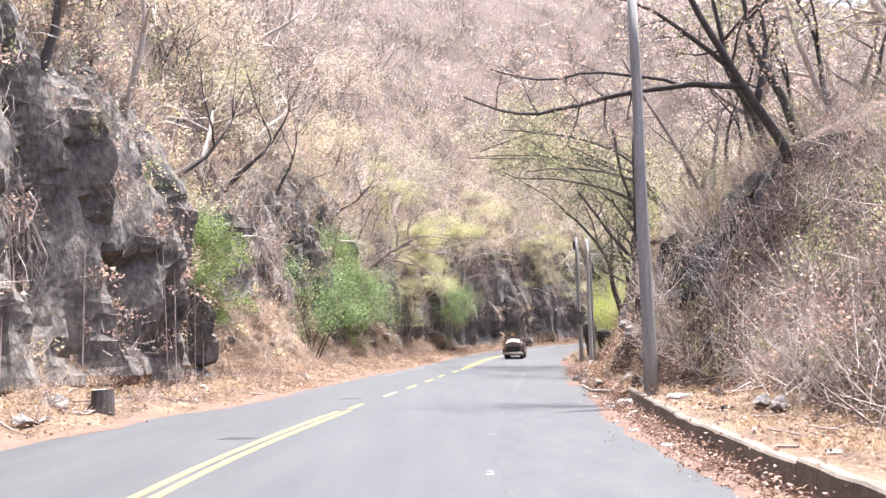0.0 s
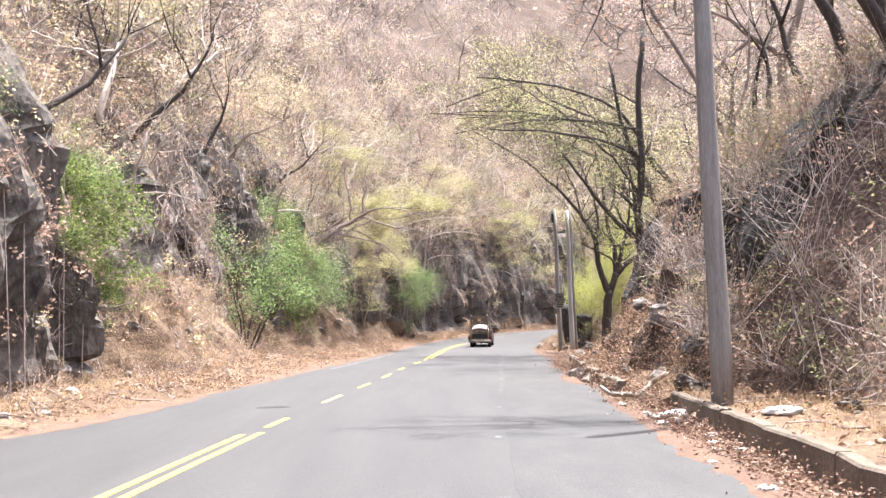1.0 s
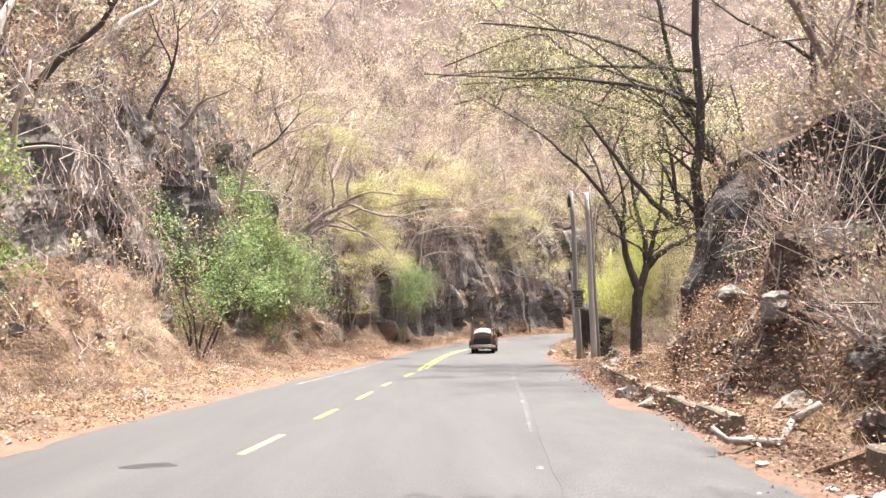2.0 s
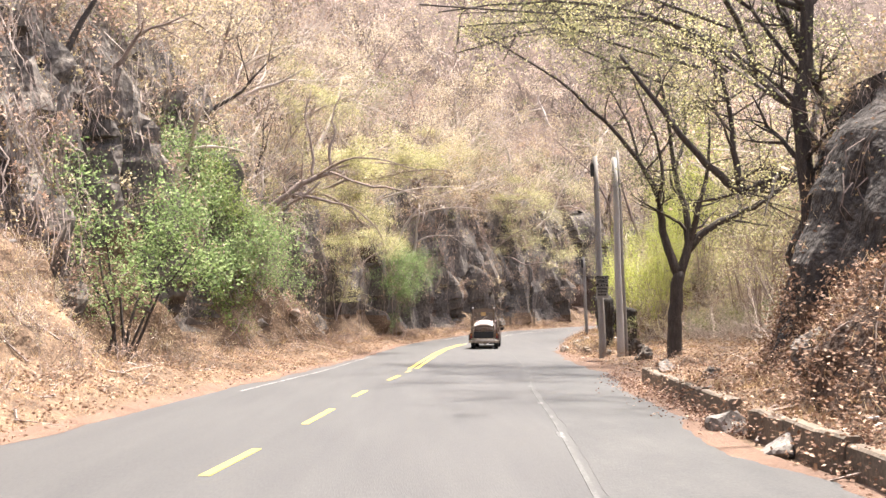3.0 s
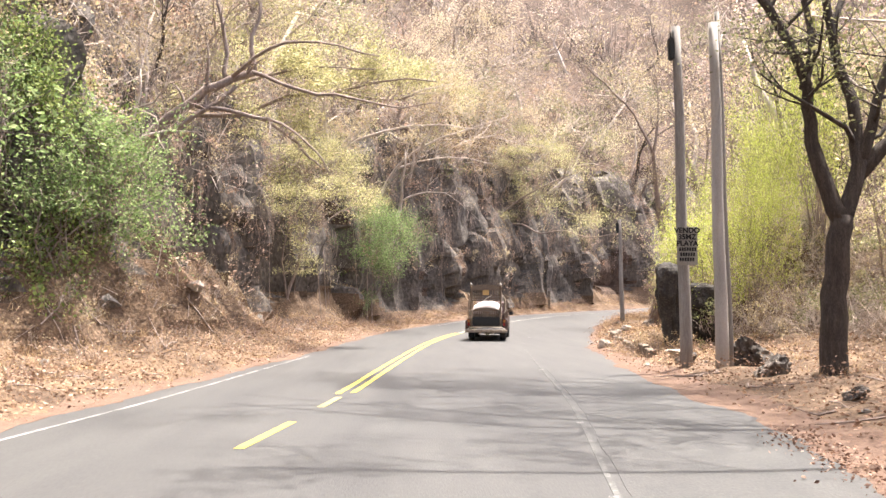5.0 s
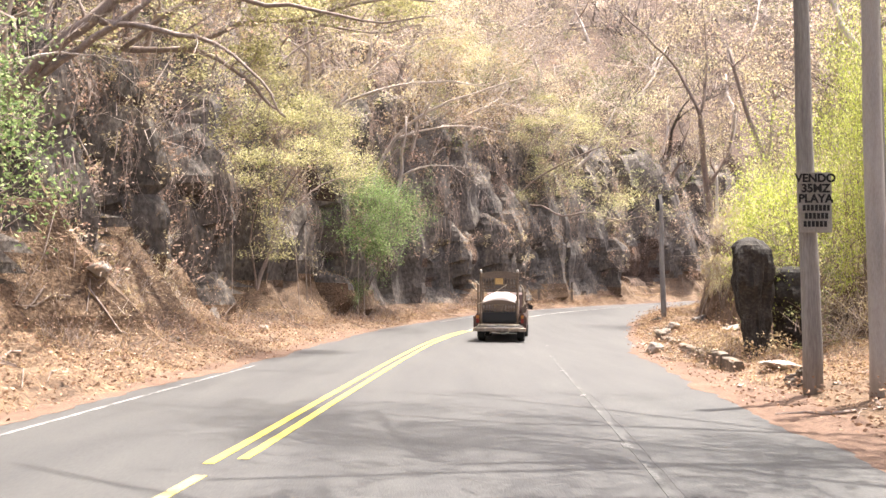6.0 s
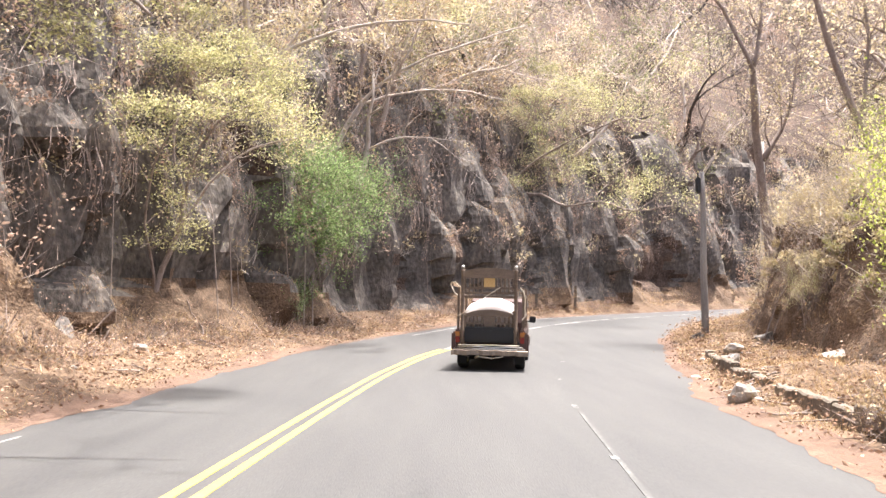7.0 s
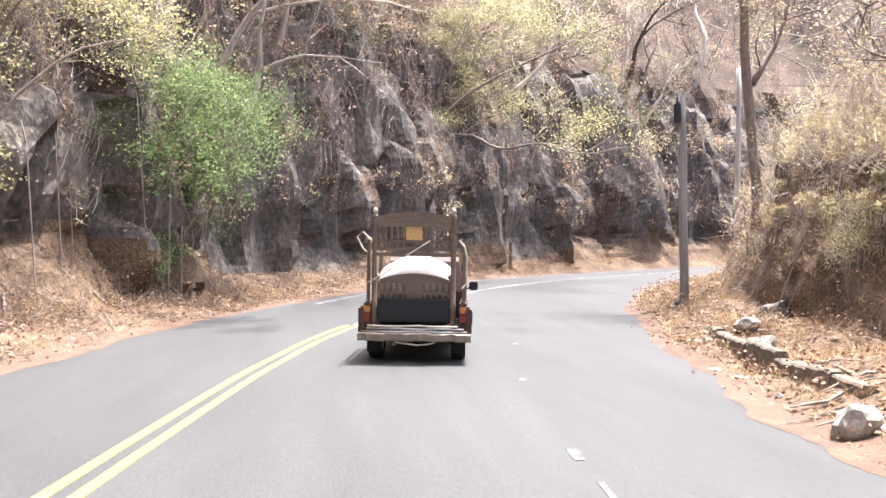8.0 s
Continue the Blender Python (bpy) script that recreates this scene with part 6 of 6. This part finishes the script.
edge = ((-0.36, 0.36), (-0.465, 0.36), (-0.48, 0.375), (-0.48, 0.475), (-0.465, 0.49), (-0.36, 0.49))
for k in range(25):
    dent = 0.012 * math.sin(k * 1.05) + 0.01 * math.sin(k * 2.3)
    bump.v += [(-0.92 + 1.84 * k / 24, a + dent * (a < -0.4), b + 0.5 * dent) for a, b in edge]
for k in range(24):
    bump.f += [(6 * k + j, 6 * k + (j + 1) % 6, 6 * k + 6 + (j + 1) % 6, 6 * k + 6 + j) for j in range(6)]
bump.f += [tuple(range(6)), tuple(range(149, 143, -1))]
for px in (-0.4, 0.4):
    bump.box((px - 0.05, -0.4, 0.38), (px + 0.05, -0.2, 0.5))
attach("bumper", bump.mesh("bumper", STEEL), truck, "dented rusty steel bumper")
for z, x0, x1, dz in ((0.515, -0.86, 0.86, -0.006), (0.56, -0.78, 0.8, 0.005), (0.605, -0.76, 0.7, -0.007)):
    rail = Build().tube([(x0, -0.42, z), (x0 + 0.5, -0.44, z + dz), (0.1, -0.43, z - dz), (x1 - 0.4, -0.44, z + dz), (x1, -0.42, z)], [0.016, 0.018, 0.016, 0.018, 0.016], 8)
    attach("bumper_rail", rail.mesh("bumper_rail", CHROME if z < 0.59 else ROPE, True), truck, "pale bent rail above the bumper")
attach("tow_rope", Build().tube([(-0.3, -0.42, 0.345), (-0.1, -0.46, 0.32), (0.05, -0.44, 0.3), (0.2, -0.45, 0.315), (0.34, -0.42, 0.345)], [0.014] * 5, 6).mesh("tow_rope", ROPE), truck, "pale tow rope slung under the bumper")
attach("exhaust", Build().tube([(-0.34, -0.3, 0.3), (-0.34, 0.3, 0.32), (-0.3, 1.0, 0.34)], [0.03, 0.03, 0.03], 10).mesh("exhaust", STEEL), truck)
cab = Build()
prof = [(1.95, 0.5), (1.95, 1.1), (2.1, 1.66), (2.3, 1.74), (3.0, 1.72), (3.45, 1.15), (4.45, 1.02), (4.6, 0.9), (4.6, 0.5)]
k = len(prof)
cab.v += [(-0.78 if z < 1.2 else -0.66, y, z) for y, z in prof] + [(0.78 if z < 1.2 else 0.66, y, z) for y, z in prof]
cab.f += [tuple(range(k)), tuple(reversed(range(k, 2 * k)))] + [(i, i + k, (i + 1) % k + k, (i + 1) % k) for i in range(k)]
attach("cab", cab.mesh("cab", DARK), truck)
attach("rear_window", Build().box((-0.55, 1.93, 1.2), (0.55, 2.02, 1.55), 0.02, pose(0, 0, 0, 0, 0, 0)).mesh("rear_window", GLASS), truck)
for s in (-1, 1):
    attach("side_window", Build().box((min(s * 0.7, s * 0.735), 2.25, 1.16), (max(s * 0.7, s * 0.735), 2.95, 1.6), 0.01).mesh("side_window", GLASS), truck)
attach("mud_flap", Build().box((-0.82, 0.02, 0.14), (-0.58, 0.035, 0.42)).mesh("mud_flap", RUBBER), truck)
attach("mud_flap", Build().box((0.58, 0.02, 0.14), (0.82, 0.035, 0.42)).mesh("mud_flap", RUBBER), truck)
for s in (-0.79, 0.79):
    for y in (-0.1, 0.9, 1.8):
        attach("stake", Build().box((s - 0.03, y - 0.03, 0.95), (s + 0.03, y + 0.03, 2.0), 0.006).mesh("stake", VARNISH), truck, "upright wooden stake of the load rack")
    for z in (1.3, 1.75):
        attach("rack_rail", Build().box((s - 0.02, -0.15, z), (s + 0.02, 1.9, z + 0.08), 0.006).mesh("rack_rail", VARNISH), truck, "long wooden rail of the load rack")


def bed_board(name, y, foot, tall, width, arch, rails, rows, panel, label):
    """A bed's end board: turned posts, an arched top panel, rails, rows of short turned spindles and a square panel."""
    ob = thing(name, label, "bed frame", (TX, TY, TZ), -9)
    w, c = width / 2, -0.03
    for s in (-w, w):
        b = Build().tube([(c + s, y, foot), (c + s, y, foot + 0.3), (c + s, y, foot + 0.34), (c + s, y, foot + 0.38), (c + s, y, tall - 0.16), (c + s, y, tall - 0.12), (c + s, y, tall - 0.09), (c + s, y, tall - 0.06)], [0.048, 0.048, 0.06, 0.046, 0.044, 0.058, 0.05, 0.034], 12)
        p = attach("bed_post", b.mesh("bed_post", VARNISH, True), ob)
        attach("knob", Build().tube([(c + s, y, tall - 0.06), (c + s, y, tall - 0.03), (c + s, y, tall + 0.01), (c + s, y, tall + 0.03)], [0.02, 0.045, 0.04, 0.005], 12).mesh("knob", CHROME if tall > 2 else VARNISH, True), p, "rounded finial")
    n, low, side, mid = 16, *arch
    v, f = [], []
    for i in range(n + 1):
        x = c - w + 2 * w * i / n
        rise = math.sin(math.pi * i / n) ** 0.8
        for yy in (y - 0.024, y + 0.024):
            v += [(x, yy, low + 0.25 * (mid - side) * rise), (x, yy, side + (mid - side) * rise)]
    for i in range(n):
        a = 4 * i
        for q in ((0, 4, 5, 1), (3, 7, 6, 2), (1, 5, 7, 3), (2, 6, 4, 0)):
            f.append(tuple(a + j for j in q))
    attach("top_panel", mesh_of("top_panel", v, f, VARNISH), ob)
    for z in rails:
        attach("cross_rail", Build().box((c - w, y - 0.024, z), (c + w, y + 0.024, z + 0.055), 0.01).mesh("cross_rail", VARNISH), ob)
    z0, z1 = panel
    attach("panel", Build().box((c - 0.135, y - 0.012, z0), (c + 0.135, y + 0.012, z1), 0.006).mesh("panel", HONEY if tall > 2 else VARNISH), ob, "square wooden panel")
    for z0, z1 in rows:
        d = z1 - z0
        for s in (-1, 1):
            for k in range(5):
                x = c + s * (0.18 + 0.1 * k)
                b = Build().tube([(x, y, z0 - 0.01), (x, y, z0 + 0.2 * d), (x, y, z0 + 0.5 * d), (x, y, z0 + 0.8 * d), (x, y, z1 + 0.01)], [0.016, 0.028, 0.018, 0.028, 0.016], 8)
                attach("spindle", b.mesh("spindle", VARNISH, True), ob)
    return ob


bed_board("bed_headboard", -0.26, 0.6, 2.5, 1.29, (2.2, 2.38, 2.47), (1.74, 1.83, 1.95), ((1.885, 1.95), (2.0, 2.22)), (2.0, 2.24), "tall arched wooden headboard with spindles standing in the truck bed")
bed_board("bed_footboard", -0.17, 0.6, 1.42, 1.2, (1.27, 1.34, 1.46), (0.95, 1.1), ((1.0, 1.1), (1.155, 1.28)), (1.0, 1.28), "low arched wooden footboard with spindles standing below the mattress")

# the white mattress bulging over the load: a closed cushion, rounded at its rear edge
v, f = [], []
nx, ny = 28, 18
for layer in (0, 1):
    for j in range(ny + 1):
        for i in range(nx + 1):
            t, q = i / nx, j / ny
            y = -0.1 + 1.7 * q ** 1.5
            front = math.sqrt(max(0.0, 1 - (1 - min(1.0, (y + 0.1) / 0.42)) ** 2))
            crown = 1.46 + 0.31 * math.sin(math.pi * t) ** 0.75 + 0.012 * math.sin(9 * t + 5 * q) + 0.01 * math.sin(23 * t)
            z = 1.22 + (crown - 1.22) * (0.35 + 0.65 * front)
            v.append((-0.02 + (t - 0.5) * 1.2, y, z if layer else 1.03))
m = (nx + 1) * (ny + 1)
for j in range(ny):
    for i in range(nx):
        a = j * (nx + 1) + i
        f.append((a + m, a + 1 + m, a + nx + 2 + m, a + nx + 1 + m))
        f.append((a, a + nx + 1, a + nx + 2, a + 1))
ring = [i for i in range(nx + 1)] + [j * (nx + 1) + nx for j in range(1, ny + 1)] + [ny * (nx + 1) + i for i in range(nx - 1, -1, -1)] + [j * (nx + 1) for j in range(ny - 1, 0, -1)]
for a, b in zip(ring, ring[1:] + ring[:1]):
    f.append((a, b, b + m, a + m))
mattress = thing("mattress", "white cloth-covered mattress bulging over the loaded bed frame", "mattress", (TX, TY, TZ), -9)
attach("cover", mesh_of("cover", v, f, CLOTH, True), mattress)
crate = thing("load_box", "dark box under the mattress in the truck bed", "box", (TX, TY, TZ), -9)
attach("box", Build().box((-0.6, 0.05, 0.61), (0.62, 1.7, 0.99), 0.02).mesh("box", DARK), crate)
rope = thing("tie_rope", "pale rope tied round the load", "rope", (TX, TY, TZ), -9)
r = Build().tube([(-0.78, -0.3, 1.3), (-0.66, -0.33, 1.36), (-0.5, -0.32, 1.46), (-0.1, -0.33, 1.78), (0.12, -0.33, 1.92), (0.24, -0.31, 2.0)], [0.011] * 6, 6)
r.tube([(0.72, -0.28, 2.0), (0.8, -0.3, 1.9), (0.84, -0.25, 1.72), (0.83, -0.2, 1.5), (0.84, -0.18, 1.3), (0.76, -0.2, 1.22)], [0.016, 0.015, 0.014, 0.015, 0.014, 0.012], 6)
r.tube([(-0.76, 0.0, 2.0), (-0.9, -0.05, 2.14), (-1.0, -0.05, 2.06), (-0.9, -0.02, 1.86), (-0.8, 0.0, 1.78)], [0.012] * 5, 6)
attach("cord", r.mesh("cord", ROPE), rope)
